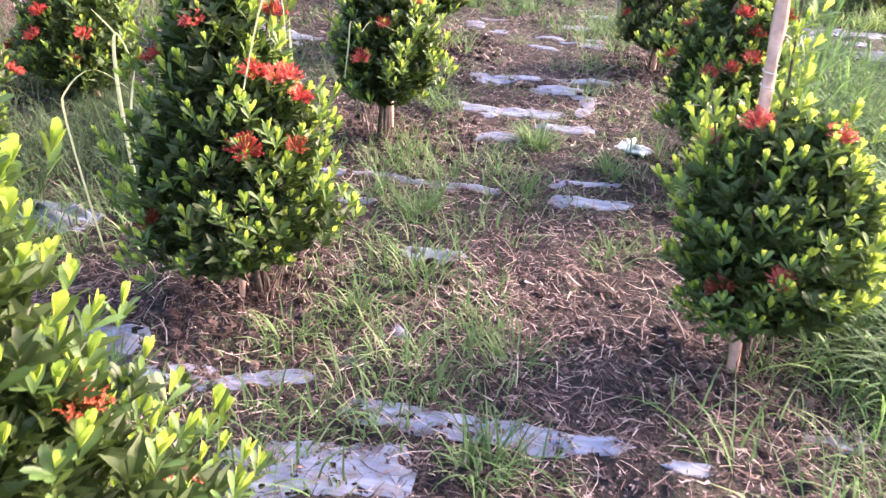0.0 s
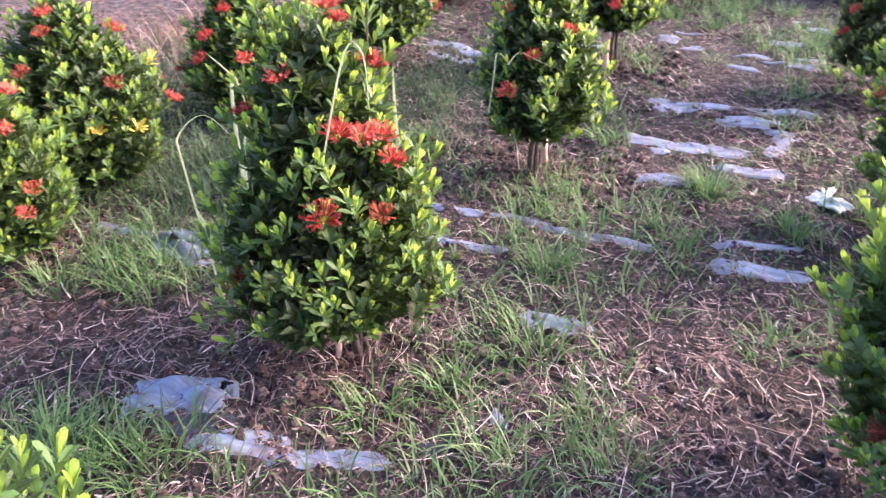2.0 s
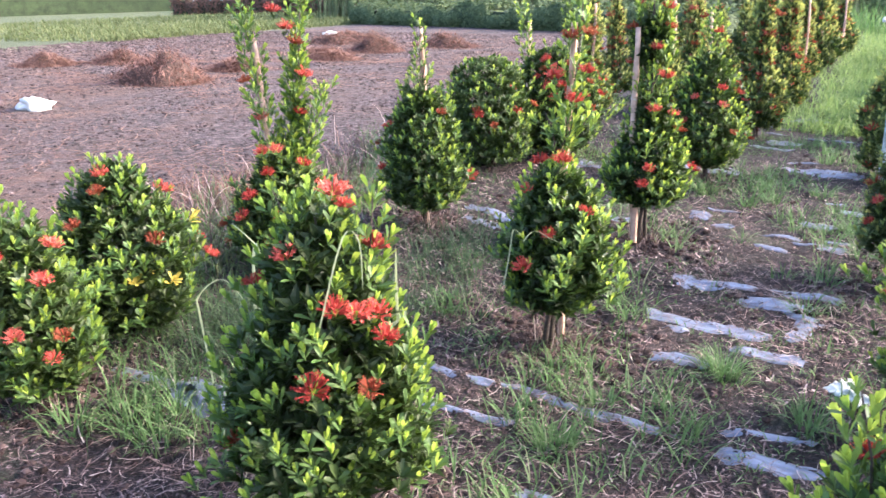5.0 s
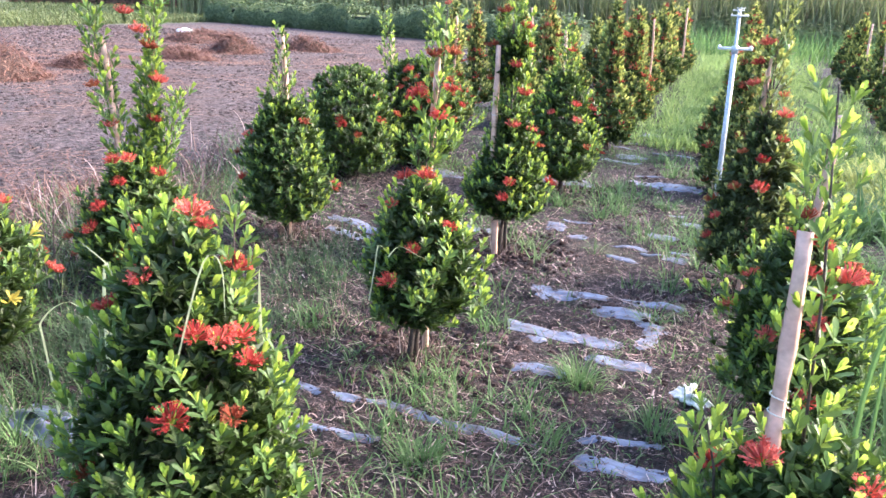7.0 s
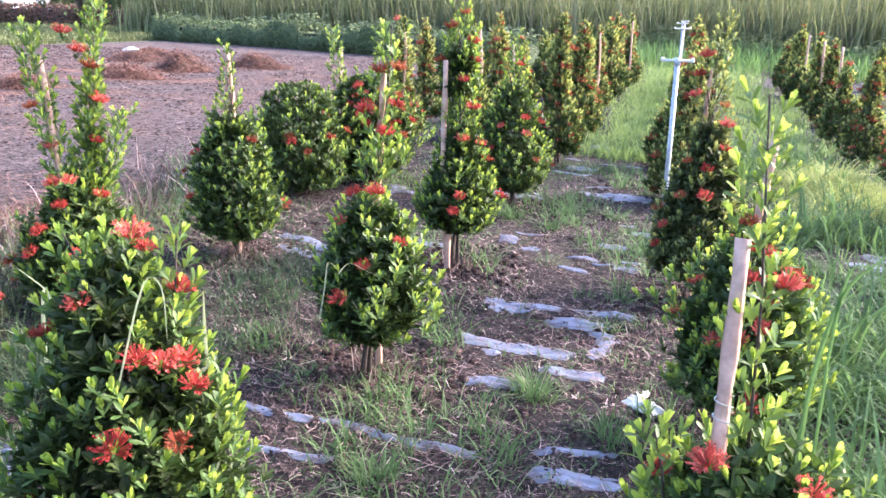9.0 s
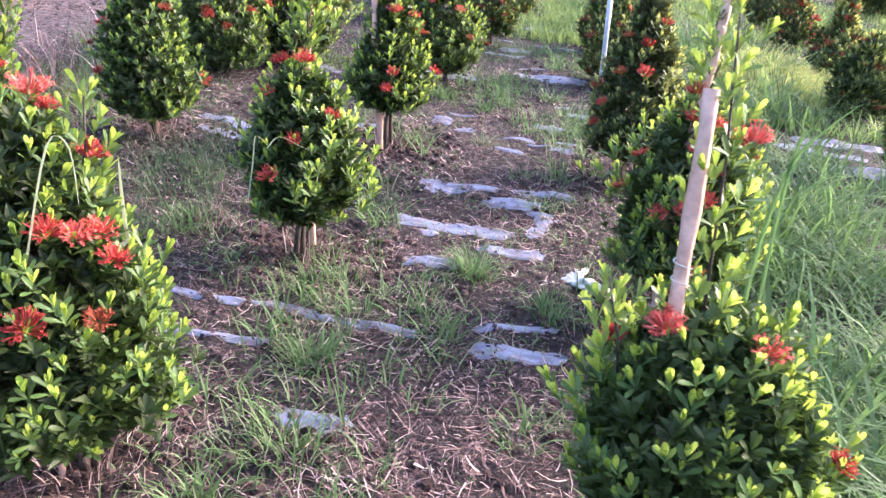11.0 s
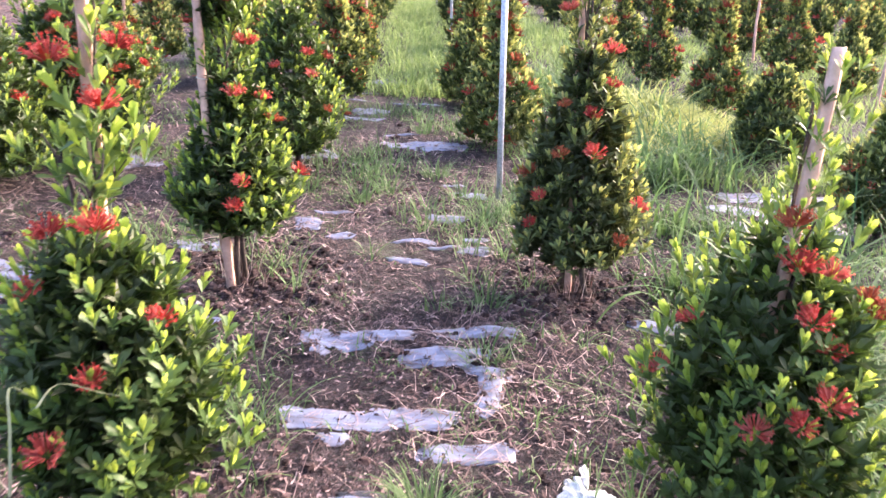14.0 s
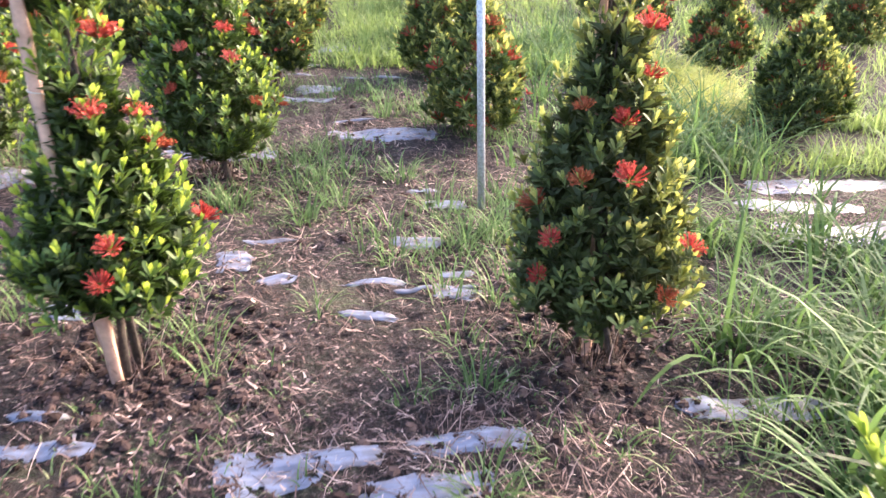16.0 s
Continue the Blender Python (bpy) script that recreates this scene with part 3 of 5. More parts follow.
shrub_near(-0.54, 3.26, crown((0.13, 0.12), (0.20, 0.20), (0.30, 0.235), (0.42, 0.235), (0.52, 0.215), (0.64, 0.17), (0.72, 0.115), (0.78, 0.07), (0.83, 0.035)), "small clipped cone-shaped shrub with a loose leafy leader and red flowers", [(-0.04, -0.09, 0.82), (0.05, -0.09, 0.83), (0.09, -0.07, 1.06), (0.13, -0.06, 1.165), (0.01, -0.07, 1.145), (0.07, -0.06, 1.29), (0.14, -0.05, 1.30), (-0.10, -0.11, 0.70), (0.15, -0.08, 0.63), (0.04, -0.20, 0.56), (-0.05, -0.25, 0.43)], 290, 3, glow=0.24, wild=0.28, side_spires=[(0.01, -0.02, 0.76, 0.05, -0.03, 1.02), (0.05, -0.03, 0.96, 0.105, -0.03, 1.45), (0.0, -0.03, 0.86, -0.035, -0.05, 1.0), (0.05, -0.02, 0.88, 0.135, -0.03, 1.0), (0.04, -0.06, 0.88, 0.09, -0.09, 0.98)], spacing=0.021)
shrub_near(-0.55, 4.69, crown((0.18, 0.13), (0.24, 0.22), (0.36, 0.25), (0.50, 0.215), (0.62, 0.155), (0.72, 0.115), (0.90, 0.095), (1.15, 0.115), (1.35, 0.085), (1.52, 0.045)), "round clipped shrub with a tall leafy leader and red flowers", [(0.05, -0.11, 0.78), (0.12, 0.02, 0.74), (0.07, -0.22, 0.48), (0.04, -0.25, 0.40), (0.25, 0.06, 0.44), (0.16, 0.05, 0.65), (0.05, -0.10, 1.1), (-0.09, -0.07, 1.2), (0.08, 0.0, 1.3), (0.09, -0.05, 0.95), (-0.1, -0.03, 1.02), (0.10, -0.02, 1.2), (-0.03, -0.07, 1.38), (0.04, -0.04, 1.45)], 300, 4)
shrub_near(-0.53, 6.22, crown((0.05, 0.14), (0.14, 0.25), (0.36, 0.30), (0.52, 0.275), (0.66, 0.225), (0.80, 0.15), (0.92, 0.09), (1.10, 0.085), (1.30, 0.04)), "rounded shrub with a leafy leader, orange-red flowers", [(0.14, -0.20, 0.57), (0.22, -0.18, 0.38), (0.29, 0.03, 0.32), (0.12, -0.16, 0.68), (0.2, 0.04, 0.63), (0.16, 0.04, 0.7), (-0.05, -0.21, 0.62), (0.05, -0.06, 1.05), (-0.05, -0.06, 1.15), (-0.12, -0.2, 0.45)], 260, 5, 220, glow=0.3)
shrub_near(-2.00, 1.88, egg(0.10, 0.78, 0.26, 0.0, 0.0, 0.3), "green shrub with a bare upright shoot and red flowers", [(0.22, -0.05, 0.54), (0.19, -0.18, 0.38), (0.23, -0.08, 0.28), (0.25, -0.04, 0.35), (0.10, -0.17, 0.62), (0.17, 0.08, 0.63), (-0.02, -0.24, 0.24)], 230, 6, 180, side_spires=[(-0.05, -0.02, 0.6, -0.10, -0.03, 1.1)])
YELLOWING = shrub_near(-2.17, 2.45, egg(0.08, 0.80, 0.36, 0.0, 0.0, 0.5), "round-topped shrub with yellowing leaves and red flowers", [(0.10, -0.16, 0.74), (0.27, -0.05, 0.48), (0.21, 0.23, 0.41), (0.25, 0.26, 0.33), (0.16, 0.18, 0.63), (0.11, -0.18, 0.68), (0.05, -0.25, 0.56)], 260, 7, 260, glow=0.18)
shrub_near(-2.04, 3.35, egg(0.06, 0.70, 0.30, 0.0, 0.0, 0.35), "shrub with two tall leafy shoots beside a leaning stake", [(-0.05, -0.26, 0.35), (0.05, -0.19, 0.66), (0.12, -0.16, 0.67), (0.21, -0.02, 0.58), (-0.20, -0.20, 0.20), (-0.01, -0.27, 0.45), (0.09, -0.22, 0.23), (0.07, -0.24, 0.55), (0.17, -0.22, 0.35), (-0.23, -0.20, 0.28), (0.09, 0.02, 1.22), (0.04, 0.0, 1.30), (0.12, 0.05, 1.15), (0.15, 0.05, 1.0), (0.13, 0.03, 0.82), (-0.09, -0.10, 0.98), (-0.05, -0.06, 0.8)], 240, 8, 180, side_spires=[(0.05, 0.02, 0.5, 0.14, 0.10, 1.45), (0.05, 0.03, 0.55, 0.10, 0.06, 1.1), (0.09, 0.08, 0.55, 0.2, 0.12, 0.95), (-0.02, -0.02, 0.5, -0.09, -0.08, 1.33)], glow=-0.02, spacing=0.0095)
shrub_near(-1.78, 4.32, crown((0.06, 0.15), (0.14, 0.24), (0.32, 0.265), (0.48, 0.255), (0.62, 0.215), (0.74, 0.145), (0.84, 0.085), (1.0, 0.065), (1.22, 0.04)), "dense egg-shaped shrub with a thin leader and few flowers", [(0.16, -0.05, 0.69), (0.29, 0.14, 0.31), (0.25, 0.12, 0.28), (-0.14, -0.15, 0.62), (-0.15, -0.25, 0.39), (-0.25, -0.1, 0.5)], 280, 9, 220, glow=0.2)
shrub_near(-2.05, 5.76, crown((0.0, 0.25), (0.08, 0.35), (0.30, 0.40), (0.52, 0.37), (0.68, 0.29), (0.78, 0.18), (0.83, 0.08)), "dark round shrub with vivid red flowers", [(0.08, -0.35, 0.48), (0.10, -0.36, 0.44), (0.30, -0.12, 0.44), (0.23, -0.05, 0.60), (0.34, 0.08, 0.47), (0.2, -0.3, 0.36)], 290, 10, 300, glow=0.2)
shrub_near(-1.73, 6.37, crown((0.0, 0.25), (0.08, 0.34), (0.32, 0.40), (0.54, 0.37), (0.70, 0.30), (0.81, 0.19), (0.88, 0.08)), "dark rounded shrub crowded with red flowers", [(-0.02, -0.24, 0.70), (0.04, -0.27, 0.62), (0.20, -0.1, 0.63), (0.22, -0.21, 0.43), (-0.29, -0.18, 0.2), (-0.03, -0.20, 0.76), (0.10, -0.22, 0.67), (0.05, -0.2, 0.72), (-0.06, -0.26, 0.64), (0.12, -0.24, 0.58), (0.0, -0.26, 0.78), (-0.2, -0.28, 0.42), (0.28, -0.12, 0.5), (0.15, -0.3, 0.6), (0.2, -0.28, 0.55), (0.1, -0.33, 0.5), (0.24, -0.25, 0.66), (0.18, -0.2, 0.74), (0.05, -0.34, 0.58), (0.26, -0.2, 0.5), (0.31, -0.1, 0.6), (0.33, -0.12, 0.4), (0.27, -0.05, 0.7), (0.36, 0.0, 0.5)], 280, 12, 300, glow=0.12, side_spires=[(-0.2, -0.1, 0.7, -0.25, -0.11, 1.2), (0.12, -0.1, 0.6, 0.15, -0.12, 1.22)])
shrub_near(0.84, 1.96, crown((0.10, 0.14), (0.17, 0.24), (0.28, 0.285), (0.42, 0.29), (0.55, 0.265), (0.65, 0.22), (0.73, 0.14), (0.79, 0.07)), "bushy shrub with a bright leggy leader beside a bamboo stake", [(-0.04, -0.28, 0.42), (-0.21, 0.02, 0.67), (-0.12, -0.08, 0.76), (0.08, -0.10, 0.74), (-0.01, -0.02, 1.14), (0.27, -0.13, 0.52), (-0.16, -0.2, 0.34)], 320, 13, glow=0.58, side_spires=[(-0.03, 0.02, 0.66, -0.075, 0.05, 1.50), (-0.19, -0.04, 0.55, -0.24, -0.05, 0.84)], spacing=0.019)
shrub_near(0.92, 3.27, crown((0.10, 0.14), (0.18, 0.21), (0.30, 0.265), (0.46, 0.27), (0.62, 0.235), (0.72, 0.18), (0.82, 0.11), (0.95, 0.075), (1.1, 0.07), (1.26, 0.04)), "loose dark shrub with many red flowers beside a stake", [(-0.18, 0.04, 0.65), (0.04, -0.12, 0.82), (-0.01, -0.17, 0.74), (-0.03, -0.12, 0.84), (-0.12, -0.22, 0.52), (-0.04, -0.25, 0.55), (0.03, -0.22, 0.58), (-0.03, -0.22, 0.24), (0.03, -0.24, 0.31), (-0.24, 0.05, 0.52), (-0.04, -0.09, 0.92), (0.14, -0.12, 0.76), (0.16, -0.1, 0.72), (0.05, -0.15, 0.66)], 290, 14, 200, glow=0.66, wild=0.36)
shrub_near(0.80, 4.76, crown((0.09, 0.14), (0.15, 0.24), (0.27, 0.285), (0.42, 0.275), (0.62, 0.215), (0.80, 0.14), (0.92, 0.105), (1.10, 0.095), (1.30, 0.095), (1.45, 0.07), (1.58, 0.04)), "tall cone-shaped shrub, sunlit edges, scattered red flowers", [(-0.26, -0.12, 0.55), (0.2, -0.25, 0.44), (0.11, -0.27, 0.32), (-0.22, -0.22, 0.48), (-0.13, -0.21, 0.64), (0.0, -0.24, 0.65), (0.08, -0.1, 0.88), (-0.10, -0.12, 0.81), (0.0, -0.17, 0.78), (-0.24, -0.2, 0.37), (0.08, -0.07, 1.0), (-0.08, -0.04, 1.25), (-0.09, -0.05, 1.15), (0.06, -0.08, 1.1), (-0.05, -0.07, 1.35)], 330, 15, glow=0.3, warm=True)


# yellowed leaves hanging on one of the shrubs
YELLOW = [(v, f, [0] * len(f)) for v, f, i in (SPRIGS[0], SPRIGS[1])]
yr = random.Random(4)
for bx, by, bz in ((0.28, -0.08, 0.36), (0.30, -0.02, 0.30), (0.25, -0.16, 0.33), (0.22, 0.2, 0.5), (-0.1, -0.28, 0.42)):
    v, f, i = gather(YELLOW, [facing((bx, by, 0.3), yr.uniform(0, 6.3))], [np.array((bx, by, bz))], [0.9], [yr.randrange(2)])
    child("yellow_sprig", mesh("yellow_sprig", v, f, [OLD_LEAF], i), YELLOWING, "yellowed leaves")

# further shrubs of the rows
KINDS = [
    (egg(0.10, 0.66, 0.275, 1.24, 0.08), "clipped conical shrub with a leafy leader and red flowers", 18),
    (egg(0.08, 0.72, 0.28, 1.0, 0.06), "dense clipped green shrub with scattered red flowers", 10),
    (egg(0.10, 0.68, 0.26, 1.30, 0.075), "tall slim clipped shrub with orange-red flowers", 18),
    (egg(0.06, 0.74, 0.30, 0.0, belly=0.45), "low rounded green shrub with few red flowers", 5),
    (egg(0.08, 0.72, 0.30, 1.22, 0.085), "broad cone-shaped shrub, pale shoots, red flowers", 16),
]
FAR = [shrub_far(o, label, n, 101 + k) for k, (o, label, n) in enumerate(KINDS)]
FAR += [shrub_far(o, label, n // 2, 201 + k, 170, 1.45) for k, (o, label, n) in enumerate(KINDS)]
FAR_TAKEN = [False] * len(FAR)


def plant(kind, x, y, scale=1.0, turn=0.0):
    kind += 5 if y > 12.5 else 0
    if not FAR_TAKEN[kind]:
        FAR_TAKEN[kind] = True
        FAR[kind].matrix_basis = pose(x, y, ground_z(x, y) - 0.01, 0, 0, turn) @ Matrix.Scale(scale, 4)
        FAR[kind].scale = (1, 1, 1)
        FAR[kind].scale = (scale,) * 3
        return FAR[kind]
    ob = copy_thing(FAR[kind], pose(x, y, ground_z(x, y) - 0.01, 0, 0, turn))
    ob.scale = (scale,) * 3
    return ob


rows = random.Random(5)
TALL, LOW = (0, 0, 2, 4), (0, 1, 1, 3, 4)
for x0, first, count, step, kinds in ((-0.48, 7.9, 8, 1.32, TALL), (-1.42, 8.46, 7, 1.36, LOW), (0.76, 9.47, 6, 1.4, TALL), (2.50, 9.6, 7, 1.38, LOW), (4.40, 7.9, 9, 1.38, LOW), (6.1, 9.2, 8, 1.5, LOW), (7.9, 11.0, 7, 1.5, LOW), (-3.0, 13.0, 3, 1.45, LOW)):
    for k in range(count):
        yy = first + k * step + rows.uniform(-0.12, 0.12)
        plant(rows.choice(kinds), x0 + 0.025 * (yy - 7) + rows.uniform(-0.07, 0.07), yy, rows.uniform(0.9, 1.06), rows.uniform(0, 360))

# the nearer ones beside the grass strip
plant(3, 2.60, 6.93, 0.94, 30)
plant(0, 2.74, 8.33, 0.95, 200)
plant(1, 2.62, 5.62, 0.95, 120)
plant(0, 2.55, 4.05, 0.95, 310)
plant(2, -1.98, 7.95, 0.95, 40)
plant(0, -2.15, 9.3, 0.95, 190)
plant(4, 0.74, 6.9, 0.98, 10)
plant(1, 0.66, 8.2, 1.0, 75)


# ---- stakes and pipes ----
def bamboo_stake(bx, by, tx, ty, height, width=0.034, label="split bamboo stake, weathered pinkish tan", ties=1):
    """A split bamboo slat with swollen nodes, driven in beside a shrub."""
    t = thing("bamboo_stake", label, "stake", bx, by, group="bamboo stakes beside the shrubs")
    bm = bmesh.new()
    n = 16
    top = Vector((tx - bx, ty - by, height))
    rings = []
    r = random.Random(int(1000 * bx))
    face_on = math.atan2(-(by + 0.5), 0.4 - bx)
    side = Vector((-math.sin(face_on), math.cos(face_on), 0))
    out = Vector((math.cos(face_on), math.sin(face_on), 0))
    for k in range(n + 1):
        s = k / n
        p = top * s + side * 0.009 * math.sin(s * 7 + bx * 9) - Vector((0, 0, 0.05 * (1 - s)))
        w = width / 2 * (1 + (0.2 if k % 5 == 3 else 0) + r.uniform(-0.1, 0.06)) * (1.05 - 0.2 * s)
        rings.append([bm.verts.new(p + side * (w * a) + out * (width * 0.30 * b)) for a, b in ((-1, -0.2), (-0.6, 0.35), (0, 0.6), (0.6, 0.35), (1, -0.2), (0.5, 0.02), (-0.5, 0.02))])
    for lo, hi in zip(rings, rings[1:]):
        for k in range(7):
            bm.faces.new((lo[k], lo[(k + 1) % 7], hi[(k + 1) % 7], hi[k]))
    bm.faces.new(rings[0][::-1])
    bm.faces.new(rings[-1])
    part("slat", bm, BAMBOO, t)
    for k in range(ties):
        bm = bmesh.new()
        c = top * (0.68 + 0.03 * k)
        tube(bm, [c + side * (width * 0.53 * math.cos(a) + 0.009 * math.sin((0.68 + 0.03 * k) * 7 + bx * 9)) + out * (width * 0.24 * math.sin(a)) + Vector((0, 0, 0.004 * a)) for a in np.linspace(0, 6.28, 13)], [0.0016] * 13, 5)
        part("tie", bm, TWINE, t, "pale twine tie")
    return t


bamboo_stake(0.775, 1.86, 0.735, 1.965, 1.22, 0.036, ties=2)
bamboo_stake(0.84, 3.18, 0.935, 3.25, 1.25, 0.036)
bamboo_stake(-0.60, 4.63, -0.617, 4.60, 1.20, 0.036)
bamboo_stake(-1.78, 4.33, -1.775, 4.33, 1.16, 0.034)
bamboo_stake(-2.0, 3.33, -2.10, 3.29, 1.18, 0.03)
bamboo_stake(-2.01, 6.50, -2.03, 6.50, 1.02, 0.034, ties=0)
bamboo_stake(-0.565, 3.36, -0.475, 3.22, 1.33, 0.030, ties=0)
bamboo_stake(0.77, 4.75, 0.765, 4.76, 1.27, 0.03)
bamboo_stake(-0.72, 1.87, -0.71, 1.90, 0.72, 0.018, ties=0)
bamboo_stake(-1.93, 7.86, -1.94, 7.9, 1.10, 0.030, ties=0)
bamboo_stake(-0.88, 8.20, -0.91, 8.2, 1.05, 0.034, ties=0)
bamboo_stake(-0.56, 9.50, -0.58, 9.5, 1.01, 0.034, ties=0)
bamboo_stake(-0.42, 9.62, -0.39, 9.6, 1.24, 0.034, ties=0)
bamboo_stake(-1.70, 10.2, -1.72, 10.2, 1.15, 0.034, ties=0)
bamboo_stake(-0.36, 13.5, -0.34, 13.5, 1.10, 0.026, ties=0)
bamboo_stake(2.5, 11.0, 2.53, 11.0, 1.15, 0.034, ties=0)
bamboo_stake(2.62, 12.7, 2.60, 12.7, 1.15, 0.034, ties=0)
bamboo_stake(-0.30, 10.55, -0.29, 10.55, 1.12, 0.026, ties=0)
bamboo_stake(-0.16, 15.1, -0.13, 15.1, 1.2, 0.034, ties=0)
bamboo_stake(2.80, 15.4, 2.78, 15.4, 1.15, 0.034, ties=0)
bamboo_stake(4.62, 14.9, 4.60, 14.9, 1.15, 0.034, ties=0)
bamboo_stake(4.5, 8.9, 4.55, 8.9, 1.2, 0.034, ties=0)
bamboo_stake(4.45, 11.6, 4.42, 11.6, 1.2, 0.034, ties=0)


def riser(x, y, height, lean=(0, 0)):
    """An upright irrigation pipe with a short cross piece and sprinkler nozzles."""
    t = thing("sprinkler_riser", "grey upright irrigation pipe with white cross piece", "pipe", x, y)
    bm = bmesh.new()
    top = Vector((lean[0], lean[1], height))
    tube(bm, [(0, 0, -0.06), top * 0.5, top], [0.0165, 0.0165, 0.0165], 14)
    part("pipe", bm, PIPE, t)
    bm = bmesh.new()
    tube(bm, [top + Vector((0, 0, -0.03)), top + Vector((0, 0, 0.018))], [0.022, 0.022], 14)
    part("tee_socket", bm, PIPE, t)
    bm = bmesh.new()
    tube(bm, [top + Vector((-0.10, 0.02, 0)), top, top + Vector((0.10, -0.02, 0))], [0.010, 0.010, 0.010], 10)
    cross = part("cross_piece", bm, WHITE, t, "white cross piece")
    for s in (-1, 1):
        bm = bmesh.new()
        p = top + Vector((0.095 * s, -0.019 * s, 0))
        tube(bm, [p + Vector((0, 0, -0.008)), p + Vector((0, 0, 0.012)), p + Vector((0, 0, 0.022))], [0.012, 0.011, 0.006], 10)
        part("nozzle", bm, WHITE, cross, "white nozzle")
    return t


riser(0.61, 5.84, 1.21, (0.0, 0.0))
riser(0.66, 11.3, 1.22, (0.01, 0))
riser(0.72, 16.8, 1.2, (-0.02, 0))
riser(0.80, 22.2, 1.2)
riser(4.0, 14.5, 1.25, (0.03, 0))


# ---- torn mulch film ----
FILM_SPOTS = []


def plastic_sheet(x, y, length, width, angle, film=None, label="torn grey-blue mulch film lying half buried in soil", ruck=0.0):
    """A torn, wrinkled scrap of mulch film that lies half buried."""
    length, width = length * 1.28, width * 0.88
    nu, nv = max(8, int(length / 0.014)), max(6, int(width / 0.008))
    verts, faces = [], []
    a = radians(angle)
    for i in range(nu + 1):
        u = 2 * i / nu - 1
        end = (1 - abs(u) ** 16) ** 0.5
        lo, hi = [-(end * (1 + 0.26 * noise.noise((x * 9 + px * 5, y * 9, side)) + 0.20 * noise.noise((x * 9 + px * 30, y * 9, side + 4)))) for px, side in ((u * length / 2, 1), (u * length / 2, 8))]
        hi = -hi
        for j in range(nv + 1):
            s = j / nv
            px, py = u * length / 2, (lo + (hi - lo) * s) * width / 2
            px += (0.04 * noise.noise((s * 3.0, x * 7 + u, y * 7)) + 0.03 * noise.noise((s * 11.0, x * 7 + u, y * 7))) * abs(u) ** 2
            rim = max(abs(u), abs(2 * s - 1))
            z = 0.0085 + 0.004 * noise.noise((px * 4 + x, py * 26, 3)) + 0.003 * noise.noise((px * 11, py * 80, 4)) - 0.007 * rim ** 4 + ruck * abs(noise.noise((px * 5 + x, py * 17, 9))) * (1 - rim ** 2)
            wx, wy = x + px * math.cos(a) - py * math.sin(a), y + px * math.sin(a) + py * math.cos(a)
            lie = 0.022 * noise.noise((wx * 1.7, wy * 1.7, 0)) + 0.017 * noise.noise((wx * 6, wy * 6, 3)) + 0.006 * noise.noise((wx * 15, wy * 15, 7))
            verts.append((wx - x, wy - y, ground_z(wx, wy) - ground_z(x, y) + lie + z - 0.001))
    w = nv + 1
    faces = []
    for i in range(nu):
        for j in range(nv):
            px, py, _ = verts[i * w + j]
            rim = max(abs(2 * (i + 0.5) / nu - 1), abs(2 * (j + 0.5) / nv - 1))
            torn = noise.noise(((px + x) * 13, (py + y) * 30, 5)) + 0.5 * noise.noise(((px + x) * 40, (py + y) * 60, 6))
            if torn < 0.58 - 0.55 * max(0.0, rim - 0.5):
                faces.append([i * w + j, (i + 1) * w + j, (i + 1) * w + j + 1, i * w + j + 1])
    n = len(verts)
    edges = {}
    for f in faces:
        for a, c in zip(f, f[1:] + f[:1]):
            edges[a, c] = True
    rim = [[c + 2 * n, a + 2 * n, a + 3 * n, c + 3 * n] for a, c in edges if (c, a) not in edges]
    low = [(a, c, e - 0.0015) for a, c, e in verts]
    under = [[i + n for i in f[::-1]] for f in faces]
    FILM_SPOTS.extend((a + x, c + y, e + ground_z(x, y)) for a, c, e in verts)
    verts = verts + low + verts + low
    ob = new("plastic_sheet", mesh("plastic_sheet", verts, faces + under + rim, [film or FILM], smooth=True))
    ob.location = (x, y, ground_z(x, y))
    tagged(ob, label, "plastic sheet", "scraps of mulch film")


plastic_sheet(-0.16, 4.25, 0.21, 0.14, 1)
plastic_sheet(0.03, 4.28, 0.17, 0.10, 4)
plastic_sheet(0.36, 4.33, 0.29, 0.10, 5)
plastic_sheet(0.23, 4.16, 0.25, 0.12, 5)
plastic_sheet(0.37, 4.08, 0.13, 0.08, -15)
plastic_sheet(0.37, 3.98, 0.20, 0.10, -101)
plastic_sheet(-0.04, 3.80, 0.45, 0.12, 3)
plastic_sheet(0.28, 3.65, 0.23, 0.10, 4)
plastic_sheet(-0.13, 3.68, 0.07, 0.08, 3)
plastic_sheet(-0.22, 4.17, 0.07, 0.06, -3)
plastic_sheet(-0.05, 3.38, 0.2, 0.1, 6)
plastic_sheet(-0.30, 1.24, 0.35, 0.20, 12)
plastic_sheet(0.02, 1.46, 0.46, 0.12, -2)
plastic_sheet(0.36, 1.46, 0.15, 0.08, 6)
plastic_sheet(-0.57, 1.52, 0.26, 0.08, 20)
plastic_sheet(-0.19, 2.28, 0.19, 0.10, 7)
plastic_sheet(-0.72, 2.84, 0.50, 0.055, 7)
plastic_sheet(-0.26, 2.86, 0.52, 0.06, -1)
plastic_sheet(-0.62, 2.61, 0.30, 0.05, 9)
plastic_sheet(0.38, 2.83, 0.25, 0.10, 10)
plastic_sheet(0.35, 2.99, 0.24, 0.05, 20)
plastic_sheet(1.07, 1.61, 0.18, 0.10, 3)
plastic_sheet(0.60, 1.43, 0.10, 0.06, 9)
plastic_sheet(-1.76, 2.22, 0.39, 0.07, 8)
plastic_sheet(-1.55, 2.22, 0.24, 0.20, -10, label="rucked heap of grey-blue mulch film", ruck=0.12)
